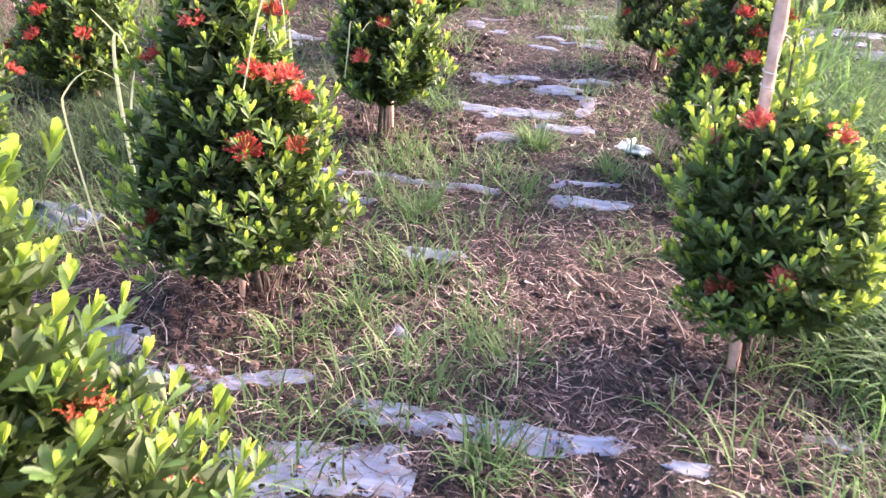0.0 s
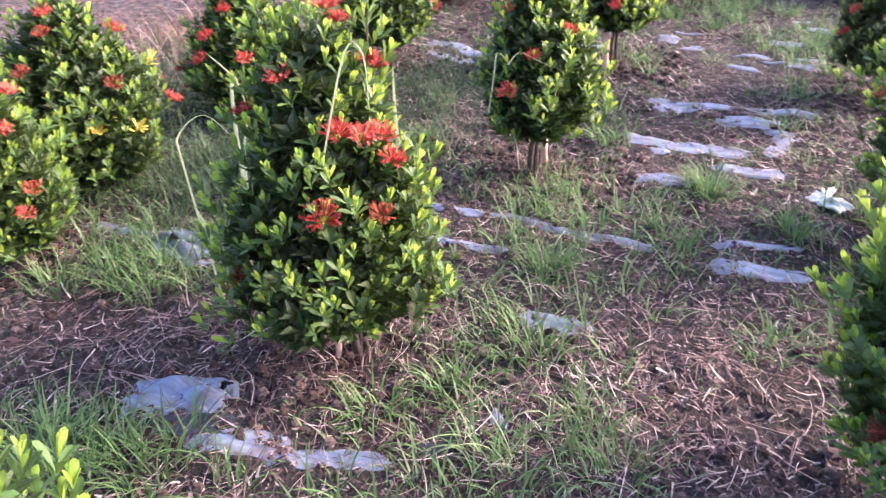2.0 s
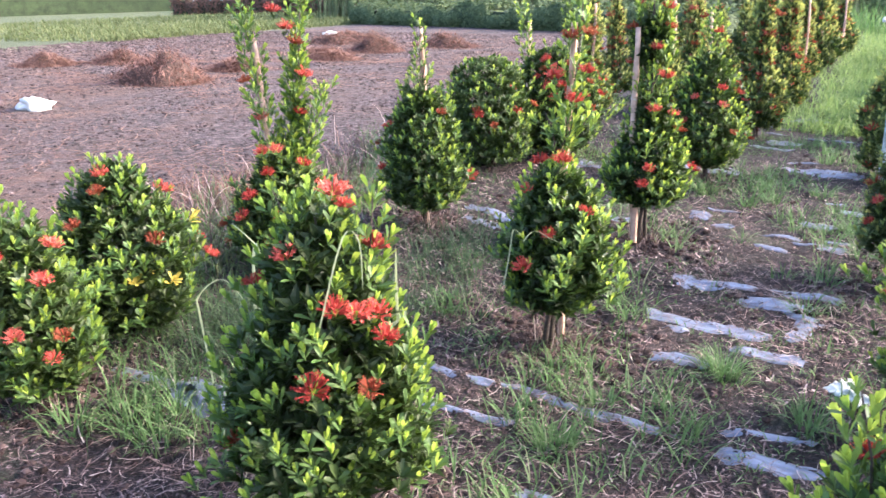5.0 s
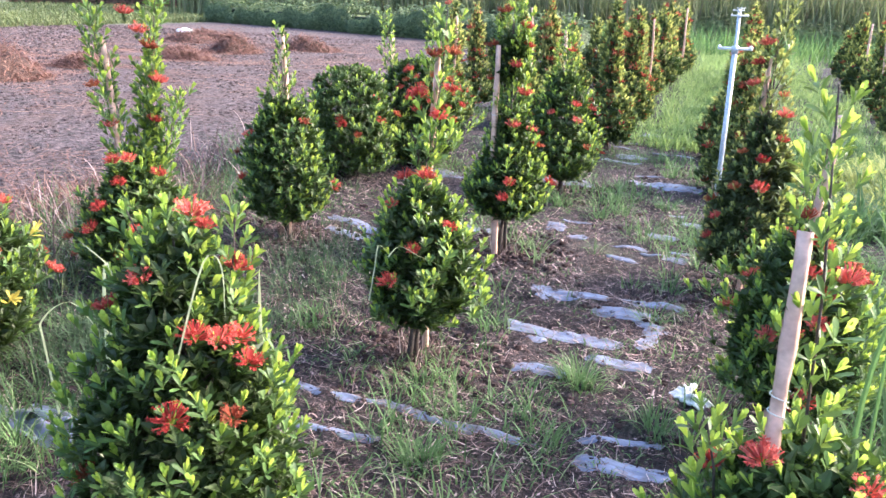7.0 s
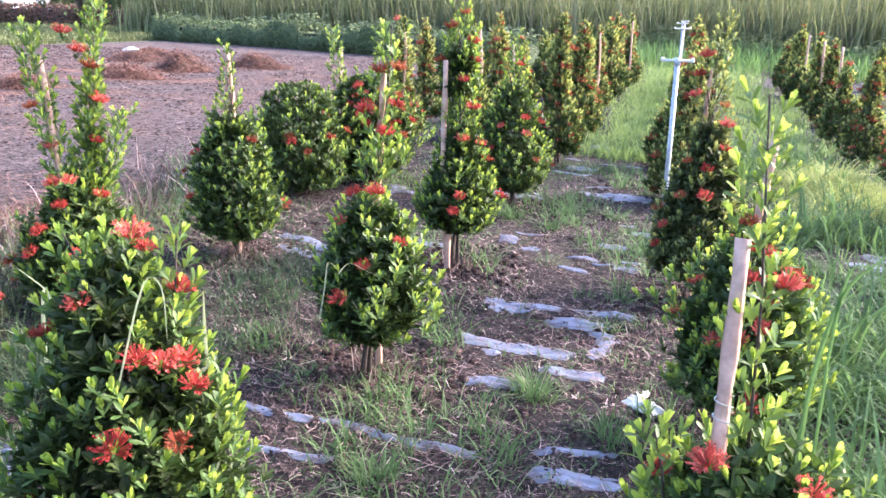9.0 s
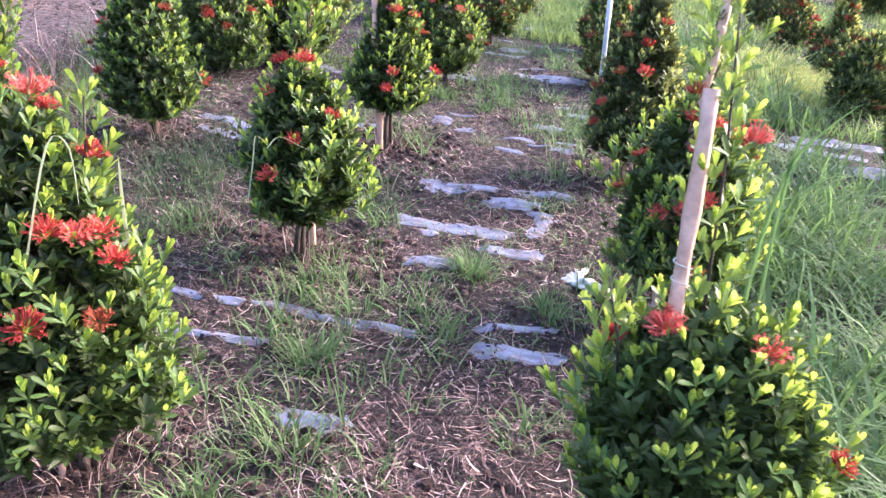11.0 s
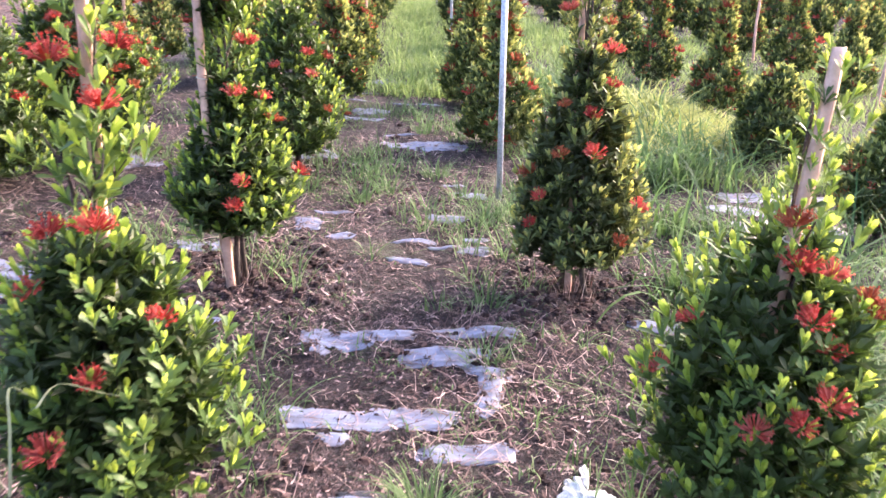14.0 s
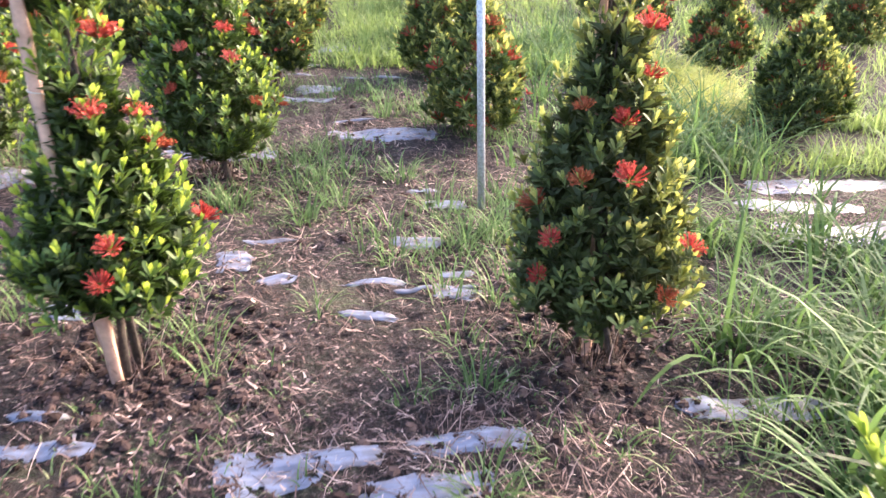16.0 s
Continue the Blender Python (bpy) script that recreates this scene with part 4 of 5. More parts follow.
plastic_sheet(-1.06, 1.55, 0.24, 0.17, 20, label="rucked grey-blue mulch film beside black film", ruck=0.10)
plastic_sheet(-0.81, 1.48, 0.22, 0.11, 15)
plastic_sheet(1.24, 4.45, 0.44, 0.11, -2)
plastic_sheet(2.46, 6.15, 0.71, 0.14, 7)
plastic_sheet(2.09, 5.89, 0.45, 0.14, -3)
plastic_sheet(2.17, 5.62, 0.54, 0.22, 3)
plastic_sheet(0.22, 6.84, 0.45, 0.20, 0)
plastic_sheet(-0.07, 8.98, 0.41, 0.25, 0)
plastic_sheet(0.59, 8.93, 0.40, 0.25, -9)
plastic_sheet(-0.16, 7.81, 0.24, 0.15, -7)
plastic_sheet(-0.21, 7.54, 0.27, 0.12, -5)
plastic_sheet(0.31, 5.52, 0.18, 0.10, -5)
plastic_sheet(0.43, 5.27, 0.10, 0.07, -1)
plastic_sheet(0.41, 5.13, 0.14, 0.10, -13)
plastic_sheet(-0.38, 5.37, 0.11, 0.16, 14)
plastic_sheet(-0.21, 5.23, 0.09, 0.08, 11)
plastic_sheet(-0.72, 4.36, 0.17, 0.07, 2)
plastic_sheet(-0.80, 5.01, 0.14, 0.07, 11)
plastic_sheet(-0.64, 6.52, 0.39, 0.20, -8)
plastic_sheet(0.46, 5.89, 0.15, 0.10, 8)
plastic_sheet(2.50, 8.33, 0.30, 0.25, -49)
plastic_sheet(-0.14, 7.76, 0.20, 0.10, 22)
plastic_sheet(-1.44, 6.16, 0.19, 0.20, 21)
plastic_sheet(-1.51, 4.53, 0.25, 0.12, 0)
plastic_sheet(-0.79, 5.03, 0.20, 0.12, 15)
plastic_sheet(-0.77, 4.49, 0.12, 0.05, -6)
plastic_sheet(-0.20, 1.82, 0.06, 0.05, -42)
plastic_sheet(-0.47, 6.52, 0.23, 0.20, 2)
plastic_sheet(-1.48, 6.20, 0.30, 0.20, 2)
plastic_sheet(2.21, 6.13, 0.44, 0.20, 2)
plastic_sheet(-1.50, 4.71, 0.42, 0.10, -17)
plastic_sheet(-0.95, 1.50, 0.16, 0.14, 20, BLACK_FILM, "crumpled black film beside the grey sheet")
plastic_sheet(-0.33, 1.66, 0.10, 0.06, 10, BLACK_FILM, "scrap of black film in the straw")
plastic_sheet(-0.02, 3.40, 0.14, 0.09, 0, BLACK_FILM, "black underside of a folded film scrap")


# shreds of film further along the bed
shreds = random.Random(77)
for _ in range(18):
    sx, sy = shreds.uniform(-0.35, 0.55), 4.9 + 4.4 * shreds.random() ** 1.2
    plastic_sheet(sx, sy, shreds.uniform(0.08, 0.26), shreds.uniform(0.02, 0.05), shreds.uniform(-14, 14), label="thin shred of grey mulch film on the bed")


# ---- small litter ----
def rag(x, y):
    """A crumpled white bag: a folded skin with a torn outline."""
    n, verts, faces = 26, [], []
    for j in range(n + 1):
        for i in range(n + 1):
            u, v = 2 * i / n - 1, 2 * j / n - 1
            rr = 0.62 + 0.55 * noise.noise((u * 1.3 + 4, v * 1.3, 2)) + 0.25 * noise.noise((u * 4, v * 4, 9))
            px, py = u * 0.13 * rr, v * 0.075 * rr + 0.05 * u * u
            z = 0.018 + 0.085 * abs(noise.noise((u * 1.3, v * 1.7, 5))) * (1 - 0.6 * max(abs(u), abs(v))) + 0.006 * noise.noise((u * 5, v * 5, 6)) - 0.012 * max(abs(u), abs(v)) ** 3
            verts.append((px, py, z))
    w = n + 1
    faces = [(j * w + i, j * w + i + 1, (j + 1) * w + i + 1, (j + 1) * w + i) for j in range(n) for i in range(n)]
    k = len(verts)
    verts += [(p, q, z - 0.004) for p, q, z in verts]
    rim = [i for i in range(w)] + [j * w + n for j in range(1, w)] + [n * w + i for i in range(n - 1, -1, -1)] + [j * w for j in range(n - 1, 0, -1)]
    faces += [tuple(i + k for i in f[::-1]) for f in faces] + [(rim[(i + 1) % len(rim)], rim[i], rim[i] + k, rim[(i + 1) % len(rim)] + k) for i in range(len(rim))]
    ob = new("crumpled_bag", mesh("crumpled_bag", verts, faces, [RAG], smooth=True))
    ob.matrix_basis = pose(x, y, top_z(x, y), 0, 0, -58)
    return tagged(ob, "crumpled white plastic bag on the soil", "bag")


rag(0.57, 3.45)


def blob(name, label, category, x, y, rx, ry, rz, mat, z=0.0, rough=0.3):
    bm = bmesh.new()
    bmesh.ops.create_icosphere(bm, subdivisions=3, radius=1)
    for v in bm.verts:
        d = v.co.normalized()
        k = 1 + rough * noise.noise(d * 2.0 + Vector((x, y, z)))
        v.co = Vector((d.x * rx * k, d.y * ry * k, max(-0.4, d.z) * rz * k + rz * 0.38))
    me = bpy.data.meshes.new(name)
    bm.to_mesh(me)
    bm.free()
    me.materials.append(mat)
    me.polygons.foreach_set("use_smooth", np.ones(len(me.polygons), dtype=bool))
    ob = new(name, me)
    ob.location = (x, y, ground_z(x, y) + z)
    return tagged(ob, label, category)


blob("sack", "white sack lying on the bare field", "sack", -12.1, 17.4, 0.22, 0.14, 0.08, WHITE)
blob("plastic_bag", "white plastic bag lying on the bare field", "bag", -7.35, 5.68, 0.2, 0.13, 0.09, WHITE, rough=0.8)
blob("paint_pot", "small red plastic pot on the bare field", "pot", -7.93, 5.45, 0.1, 0.1, 0.09, RED, rough=0.1)
blob("blue_ball", "blue plastic ball resting on a red pot", "ball", -7.93, 5.45, 0.09, 0.09, 0.08, BLUE, z=0.12, rough=0.08)


# ---- grass and straw ----
def ribbon(V, Fc, root, heading, length, width, bend, lean=0.3, segs=4):
    """One blade: a keeled ribbon that rises and bends over along its heading."""
    p = Vector(root)
    up = radians(90) - lean
    dx, dy = math.cos(heading), math.sin(heading)
    n = len(V)
    for k in range(segs + 1):
        w = width * 0.5 * (1 - (k / segs) ** 1.6) if k < segs else 0
        if w > 0:
            V.append((p.x - dy * w, p.y + dx * w, p.z))
            V.append((p.x + dy * w, p.y - dx * w, p.z))
        else:
            V.append(tuple(p))
        st = length / segs
        p = p + Vector((dx * math.cos(up) * st, dy * math.cos(up) * st, math.sin(up) * st))
        up -= bend / segs
    for k in range(segs - 1):
        Fc.append((n + 2 * k, n + 2 * k + 1, n + 2 * k + 3, n + 2 * k + 2))
    Fc.append((n + 2 * segs - 2, n + 2 * segs - 1, n + 2 * segs))


def tuft(V, Fc, r, x, y, blades, length, spread=0.05, width=0.004, arch=(0.5, 2.2), segs=0):
    for _ in range(blades):
        a = r.uniform(0, math.tau)
        d = spread * math.sqrt(r.random())
        px, py = x + d * math.cos(a), y + d * math.sin(a)
        ribbon(V, Fc, (px, py, top_z(px, py) - 0.005), a + r.uniform(-0.9, 0.9), length * r.uniform(0.45, 1.1), width * r.uniform(0.7, 1.4), r.uniform(*arch), r.uniform(0.05, 0.8), segs or (4 if length < 0.2 else 6))


def stuff(name, label, category, V, Fc, mat):
    ob = new(name, mesh(name, V, Fc, [mat]))
    return tagged(ob, label, category, kind="stuff")


g = random.Random(21)
def grass_tuft(x, y, blades, length):
    V, Fc = [], []
    tuft(V, Fc, g, x, y, blades, length, 0.03 + length * 0.22, 0.0058)
    o = Vector((x, y, ground_z(x, y)))
    ob = new("grass_tuft", mesh("grass_tuft", [Vector(v) - o for v in V], Fc, [GRASS]))
    ob.location = o
    tagged(ob, "green grass tuft growing from the bed", "grass", "grass tufts on the bed")


def grass_stalk(points, width, mat, root=True):
    """One long arching blade, keeled, along the points, rooted below."""
    p = [Vector(q) for q in points]
    V, Fc = [], []
    steps = [p[0] + Vector((0.01, 0.03, ground_z(p[0].x, p[0].y) - p[0].z))] if root and p[0].z - ground_z(p[0].x, p[0].y) > 0.08 else []
    p = steps + p
    fine = []
    for k in range(len(p) - 1):
        q0, q1, q2, q3 = p[max(k - 1, 0)], p[k], p[k + 1], p[min(k + 2, len(p) - 1)]
        for j in range(4):
            t = j / 4
            fine.append(0.5 * (2 * q1 + (q2 - q0) * t + (2 * q0 - 5 * q1 + 4 * q2 - q3) * t * t + (3 * q1 - q0 - 3 * q2 + q3) * t ** 3))
    fine.append(p[-1])
    for k, q in enumerate(fine):
        w = width * 0.5 * (1 - (k / (len(fine) - 1)) ** 3) + 0.0004
        side = Vector((0.95, 0.25, 0)) * w
        V += [q - side, q + Vector((0, 0.3 * w, -0.5 * w)), q + side]
        if k:
            n = 3 * k
            Fc += [(n - 3, n - 2, n + 1, n), (n - 2, n - 1, n + 2, n + 1)]
    o = Vector((p[0].x, p[0].y, ground_z(p[0].x, p[0].y)))
    ob = new("grass_stalk", mesh("grass_stalk", [v - o for v in V], Fc, [mat]))
    ob.location = o
    tagged(ob, "long arching grass blade among the shrubs" if mat != PALE else "dry bent grass stalk beside a shrub", "grass", "long grass blades")


grass_tuft(-0.27, 2.55, 34, 0.17)
grass_tuft(-0.22, 2.11, 34, 0.17)
grass_tuft(0.14, 1.76, 16, 0.15)
grass_tuft(0.47, 3.21, 16, 0.15)
grass_tuft(0.12, 3.38, 34, 0.17)
grass_tuft(-0.02, 3.12, 16, 0.15)
grass_tuft(-0.08, 1.59, 16, 0.15)
grass_tuft(-0.35, 1.94, 16, 0.15)
grass_tuft(-0.51, 1.75, 16, 0.15)
grass_tuft(0.45, 2.46, 16, 0.15)
grass_tuft(0.65, 2.52, 16, 0.15)
grass_tuft(0.11, 1.33, 60, 0.20)
grass_tuft(0.23, 1.33, 34, 0.17)
grass_tuft(-0.37, 3.72, 40, 0.15)
grass_tuft(0.40, 4.77, 16, 0.15)
grass_tuft(0.71, 2.16, 16, 0.15)
grass_tuft(-0.52, 2.03, 16, 0.15)
grass_tuft(-0.32, 1.66, 16, 0.15)
grass_tuft(0.03, 1.91, 16, 0.15)
grass_tuft(-0.47, 3.05, 16, 0.15)
grass_tuft(-1.78, 1.82, 60, 0.20)
grass_tuft(-1.47, 1.93, 60, 0.20)
grass_tuft(-1.71, 1.97, 60, 0.20)
grass_tuft(-1.21, 1.23, 60, 0.20)
grass_tuft(-1.02, 1.32, 60, 0.20)
grass_tuft(-1.48, 1.30, 34, 0.17)
grass_tuft(-0.28, 2.56, 34, 0.17)
grass_tuft(-0.15, 2.11, 34, 0.17)
grass_tuft(0.16, 3.34, 34, 0.17)
grass_tuft(-1.26, 3.87, 34, 0.17)
grass_tuft(-1.18, 3.30, 34, 0.17)
grass_tuft(0.42, 2.38, 16, 0.15)
grass_tuft(-2.15, 1.63, 34, 0.17)
grass_tuft(-1.35, 2.03, 34, 0.17)
grass_tuft(-0.35, 2.24, 16, 0.15)
grass_tuft(0.06, 2.89, 16, 0.15)
grass_tuft(-0.14, 5.73, 60, 0.20)
grass_tuft(0.28, 6.21, 60, 0.20)
grass_tuft(-1.08, 3.35, 34, 0.17)
grass_tuft(-0.22, 2.87, 34, 0.17)
grass_tuft(-0.33, 2.58, 34, 0.17)
grass_tuft(0.48, 3.10, 34, 0.17)
grass_tuft(-0.50, 2.66, 16, 0.15)
grass_tuft(-2.25, 4.92, 34, 0.17)
grass_tuft(-0.52, 2.95, 16, 0.15)
grass_tuft(0.01, 3.03, 16, 0.15)
grass_tuft(-1.21, 3.84, 16, 0.15)
grass_tuft(-0.44, 5.86, 60, 0.20)
grass_tuft(-0.08, 6.10, 34, 0.17)
grass_tuft(0.37, 4.13, 34, 0.17)
grass_tuft(0.48, 3.82, 16, 0.15)
grass_tuft(0.22, 4.52, 16, 0.15)
grass_tuft(0.70, 5.95, 60, 0.20)
grass_tuft(-0.61, 5.37, 16, 0.15)
grass_tuft(0.00, 5.91, 60, 0.20)
grass_tuft(0.40, 4.54, 34, 0.17)
grass_tuft(0.36, 4.17, 16, 0.15)
grass_tuft(0.37, 4.84, 16, 0.15)
grass_tuft(0.21, 5.33, 16, 0.15)
grass_tuft(-0.43, 4.85, 16, 0.15)
grass_tuft(0.65, 4.82, 16, 0.15)
grass_tuft(0.63, 5.58, 60, 0.20)
grass_tuft(0.63, 5.28, 34, 0.17)
grass_tuft(-0.06, 4.98, 16, 0.15)
grass_tuft(0.86, 1.25, 9, 0.34)
grass_tuft(-1.15, 1.3, 30, 0.26)
grass_tuft(-1.21, 1.27, 50, 0.21)
grass_tuft(-0.91, 1.30, 50, 0.21)
grass_tuft(-1.22, 1.17, 50, 0.21)
grass_tuft(-1.12, 1.38, 30, 0.17)
grass_tuft(-0.72, 1.33, 30, 0.17)
grass_tuft(-1.09, 1.24, 50, 0.21)
grass_tuft(-0.92, 1.43, 30, 0.17)
grass_tuft(0.13, 1.72, 30, 0.17)
grass_tuft(-0.23, 2.19, 30, 0.17)
grass_tuft(-0.35, 1.86, 30, 0.17)
grass_tuft(-0.53, 1.69, 30, 0.17)
grass_tuft(-0.26, 2.55, 30, 0.17)
grass_tuft(-0.05, 1.94, 16, 0.15)
grass_tuft(0.43, 2.36, 16, 0.15)
grass_tuft(0.16, 3.33, 30, 0.17)
grass_tuft(-1.51, 2.06, 50, 0.21)
grass_tuft(-1.60, 1.94, 50, 0.21)
grass_tuft(0.13, 3.34, 50, 0.21)
grass_tuft(0.46, 3.12, 30, 0.17)
grass_tuft(-0.36, 3.13, 16, 0.15)
grass_tuft(-1.11, 3.32, 30, 0.17)
grass_tuft(0.11, 2.83, 30, 0.17)
grass_tuft(0.50, 5.50, 46, 0.27)
grass_tuft(0.56, 5.12, 34, 0.22)
grass_tuft(0.42, 5.80, 40, 0.24)
grass_tuft(0.68, 5.62, 40, 0.30)
grass_tuft(1.22, 3.55, 30, 0.40)
grass_tuft(1.30, 3.95, 34, 0.42)
grass_tuft(1.18, 4.30, 30, 0.36)
grass_tuft(0.25, 7.2, 40, 0.25)
grass_tuft(0.76, 3.02, 30, 0.24)
grass_tuft(1.04, 3.05, 34, 0.30)
grass_tuft(0.70, 3.38, 26, 0.22)
grass_tuft(1.12, 3.32, 30, 0.34)
grass_tuft(0.74, 1.44, 18, 0.30)
grass_tuft(0.62, 1.62, 14, 0.24)
grass_tuft(0.08, 1.28, 26, 0.20)
grass_stalk([(-1.150, 2.120, 0.450), (-1.150, 2.130, 0.750), (-1.125, 2.130, 0.885), (-1.060, 2.090, 0.800)], 0.0130, PALE)
grass_stalk([(-1.100, 2.070, 0.450), (-1.090, 2.070, 0.650), (-1.060, 2.090, 0.790)], 0.0120, PALE)
grass_stalk([(-1.125, 2.130, 0.880), (-1.130, 2.090, 0.925), (-1.140, 2.050, 0.970)], 0.0060, PALE, False)
grass_stalk([(-1.260, 1.990, 0.640), (-1.200, 1.940, 0.760), (-1.120, 1.970, 0.815), (-0.970, 1.910, 0.770)], 0.0060, PALE)
grass_stalk([(-0.567, 1.723, 0.853), (-0.496, 1.745, 1.083), (-0.458, 1.757, 1.077), (-0.457, 1.758, 0.955)], 0.0040, PALE, False)
grass_stalk([(-0.545, 2.040, 0.700), (-0.545, 2.040, 0.850), (-0.540, 2.040, 0.970)], 0.0090, PALE, False)
grass_stalk([(-0.657, 2.992, 0.519), (-0.634, 3.000, 0.660), (-0.621, 3.004, 0.747), (-0.592, 3.013, 0.725)], 0.0050, PALE, False)
grass_stalk([(-0.576, 2.997, 0.709), (-0.534, 3.010, 0.751), (-0.466, 3.032, 0.716), (-0.389, 3.056, 0.682)], 0.0050, PALE, False)
grass_stalk([(-0.414, 3.038, 0.555), (-0.404, 3.041, 0.618), (-0.386, 3.047, 0.658)], 0.0030, PALE, False)
grass_stalk([(1.035, 2.611, 0.599), (1.081, 2.619, 0.914), (1.160, 2.633, 1.026), (1.226, 2.644, 1.089)], 0.0160, LUSH)
grass_stalk([(1.079, 2.619, 0.922), (1.165, 2.634, 1.007), (1.234, 2.646, 0.994)], 0.0100, LUSH)
grass_stalk([(0.766, 3.144, 0.554), (0.774, 3.144, 0.612), (0.793, 3.145, 0.641), (0.818, 3.145, 0.645)], 0.0060, GRASS)
grass_stalk([(0.981, 3.200, 0.319), (0.943, 3.199, 0.410), (0.909, 3.198, 0.462)], 0.0050, GRASS)

# grass on the beds, thick in patches, thin on the trodden middle
V, Fc = [], []
for _ in range(17000):
    x, y = g.uniform(-2.7, 1.6), g.uniform(0.3, 10.5)
    k = noise.noise((x * 1.5, y * 1.5, 11)) + 0.5 * noise.noise((x * 4, y * 4, 12))
    if x < -0.75 and y < 2.6:
        k += 0.06
    if -1.5 < x < -0.1 and 2.4 < y < 5.0:
        k -= 0.14
    if abs(x) < 0.5 and 1.5 < y < 3.2:
        k += 0.15
    if 0.3 < x < 0.95 and 1.3 < y < 2.4 or -0.4 < x < 0.7 and 3.9 < y < 5.3:
        k -= 0.3
    if k < g.uniform(0.0, 0.5):
        continue
    tuft(V, Fc, g, x, y, g.randint(2, 6), g.choice((0.08, 0.12, 0.16, 0.24)) * g.uniform(0.7, 1.2), 0.05, 0.0058)
stuff("bed_grass", "patchy green grass between the shrubs", "grass", V, Fc, GRASS)

# low creeping weeds and seedlings in soft patches
V, Fc = [], []
for _ in range(10500):
    x, y = g.uniform(-2.7, 1.5), 0.6 + 8.5 * g.random() ** 1.15
    k = noise.noise((x * 1.1 + 7, y * 1.1, 17)) + 0.6 * noise.noise((x * 3.1, y * 3.1, 19))
    if k < g.uniform(-0.1, 0.45) or 0.3 < x < 0.95 and 1.3 < y < 2.4:
        continue
    tuft(V, Fc, g, x, y, g.randint(3, 6), g.uniform(0.025, 0.08), 0.03, 0.0045, (0.8, 2.6))
stuff("low_weeds", "low creeping green weeds and seedlings on the soil", "weeds", V, Fc, GRASS)

# weeds along the field's edge
V, Fc = [], []
for _ in range(1300):
    x, y = g.gauss(-2.65, 0.3), g.uniform(1.6, 9)
    tuft(V, Fc, g, x, y, g.randint(3, 8), g.uniform(0.12, 0.34), 0.05, 0.004)
stuff("edge_weeds", "pale straggling weeds along the field edge", "weeds", V, Fc, GRASS)

V, Fc = [], []
for _ in range(420):
    x, y = min(-2.45, g.gauss(-2.8, 0.25)), g.uniform(2.2, 6.5)
    tuft(V, Fc, g, x, y, g.randint(2, 5), g.uniform(0.25, 0.6), 0.07, 0.0048)
stuff("dry_edge_grass", "dry arching straw-coloured grass along the field edge", "grass", V, Fc, STRAW)

V, Fc = [], []
for _ in range(70):
    x, y = g.gauss(-2.45, 0.14), g.uniform(2.7, 4.3)
    tuft(V, Fc, g, x, y, g.randint(2, 5), g.uniform(0.4, 0.85), 0.08, g.choice((0.004, 0.007, 0.010)), (1.0, 2.6))
stuff("tall_weeds", "tall pale green weeds arching beside the shrubs", "weeds", V, Fc, VERGE)

# Weeds in the gaps: the dulled green carries the shade between shrubs.
V, Fc = [], []
for _ in range(520):
    x, y = g.gauss(-1.62, 0.24), g.gauss(2.95, 0.30)
    tuft(V, Fc, g, x, y, g.randint(4, 8), g.uniform(0.10, 0.34), 0.06, 0.0045, (0.8, 2.4))
for _ in range(300):
    x, y = g.gauss(-1.35, 0.25), g.gauss(4.0, 0.35)
    tuft(V, Fc, g, x, y, g.randint(4, 7), g.uniform(0.06, 0.22), 0.05, 0.004, (0.8, 2.4))
stuff("gap_weeds", "grey-green weeds, dulled as shade, growing thick between two shrubs", "weeds", V, Fc, SHADE)

# lush strip between the rows further right
V, Fc = [], []
for _ in range(3000):
    x, y = g.gauss(1.66, 0.29), g.uniform(0.9, 9.5)
    if noise.noise((x * 1.6, y * 1.6, 31)) < 0.0 or y < 1.75 and x < 1.5 or abs(y - 4.45) < 0.22 and x < 1.5:
        continue
    tuft(V, Fc, g, x, y, g.randint(3, 6), g.uniform(0.22, 0.70), 0.06, g.choice((0.006, 0.009, 0.014)), (1.0, 2.9))
for _ in range(420):
    x, y = g.gauss(1.36, 0.11), g.uniform(1.7, 3.2)
    tuft(V, Fc, g, x, y, g.randint(3, 5), g.uniform(0.2, 0.5), 0.06, g.choice((0.006, 0.009, 0.012)), (1.2, 2.9))
for x, y in ((1.46, 4.26), (1.30, 4.12), (1.36, 4.40), (1.52, 4.05), (1.20, 4.72), (1.40, 3.90), (1.58, 4.45), (1.24, 3.72), (1.32, 2.62), (1.42, 2.30), (1.22, 2.95)):
    tuft(V, Fc, g, x, y, 9, 0.72, 0.07, 0.017, (0.7, 2.2))
    tuft(V, Fc, g, x + 0.05, y - 0.04, 12, 0.45, 0.09, 0.012, (1.0, 2.6))
stuff("strip_grass", "tall lush bright green grass between two rows", "grass", V, Fc, LUSH)

# yellowish grass lying flat; its bright colour also holds the low sun here
V, Fc = [], []
for _ in range(900):
    x, y = g.gauss(2.1, 0.2), g.gauss(7.8, 0.34)
    tuft(V, Fc, g, x, y, 5, g.uniform(0.2, 0.5), 0.08, 0.011, (1.6, 3.0))
stuff("yellow_grass", "yellow-green grass bent flat, sunlight added to its colour", "grass", V, Fc, SUN_YELLOW)

# the overgrown lanes further off
V, Fc = [], []
for _ in range(7600):
    lane = g.choice((0.25, 0.25, 0.25, 0.25, 1.7, 1.7, 3.5, 5.2, 7.0))
    x, y = lane + g.gauss(0, 0.32), 8.2 + 20 * g.random() ** 1.3
    if lane == 0.25 and y < 8.4:
        continue
    tuft(V, Fc, g, x + 0.02 * (y - 8), y, 5, g.uniform(0.12, 0.3), 0.10, 0.010, segs=3)
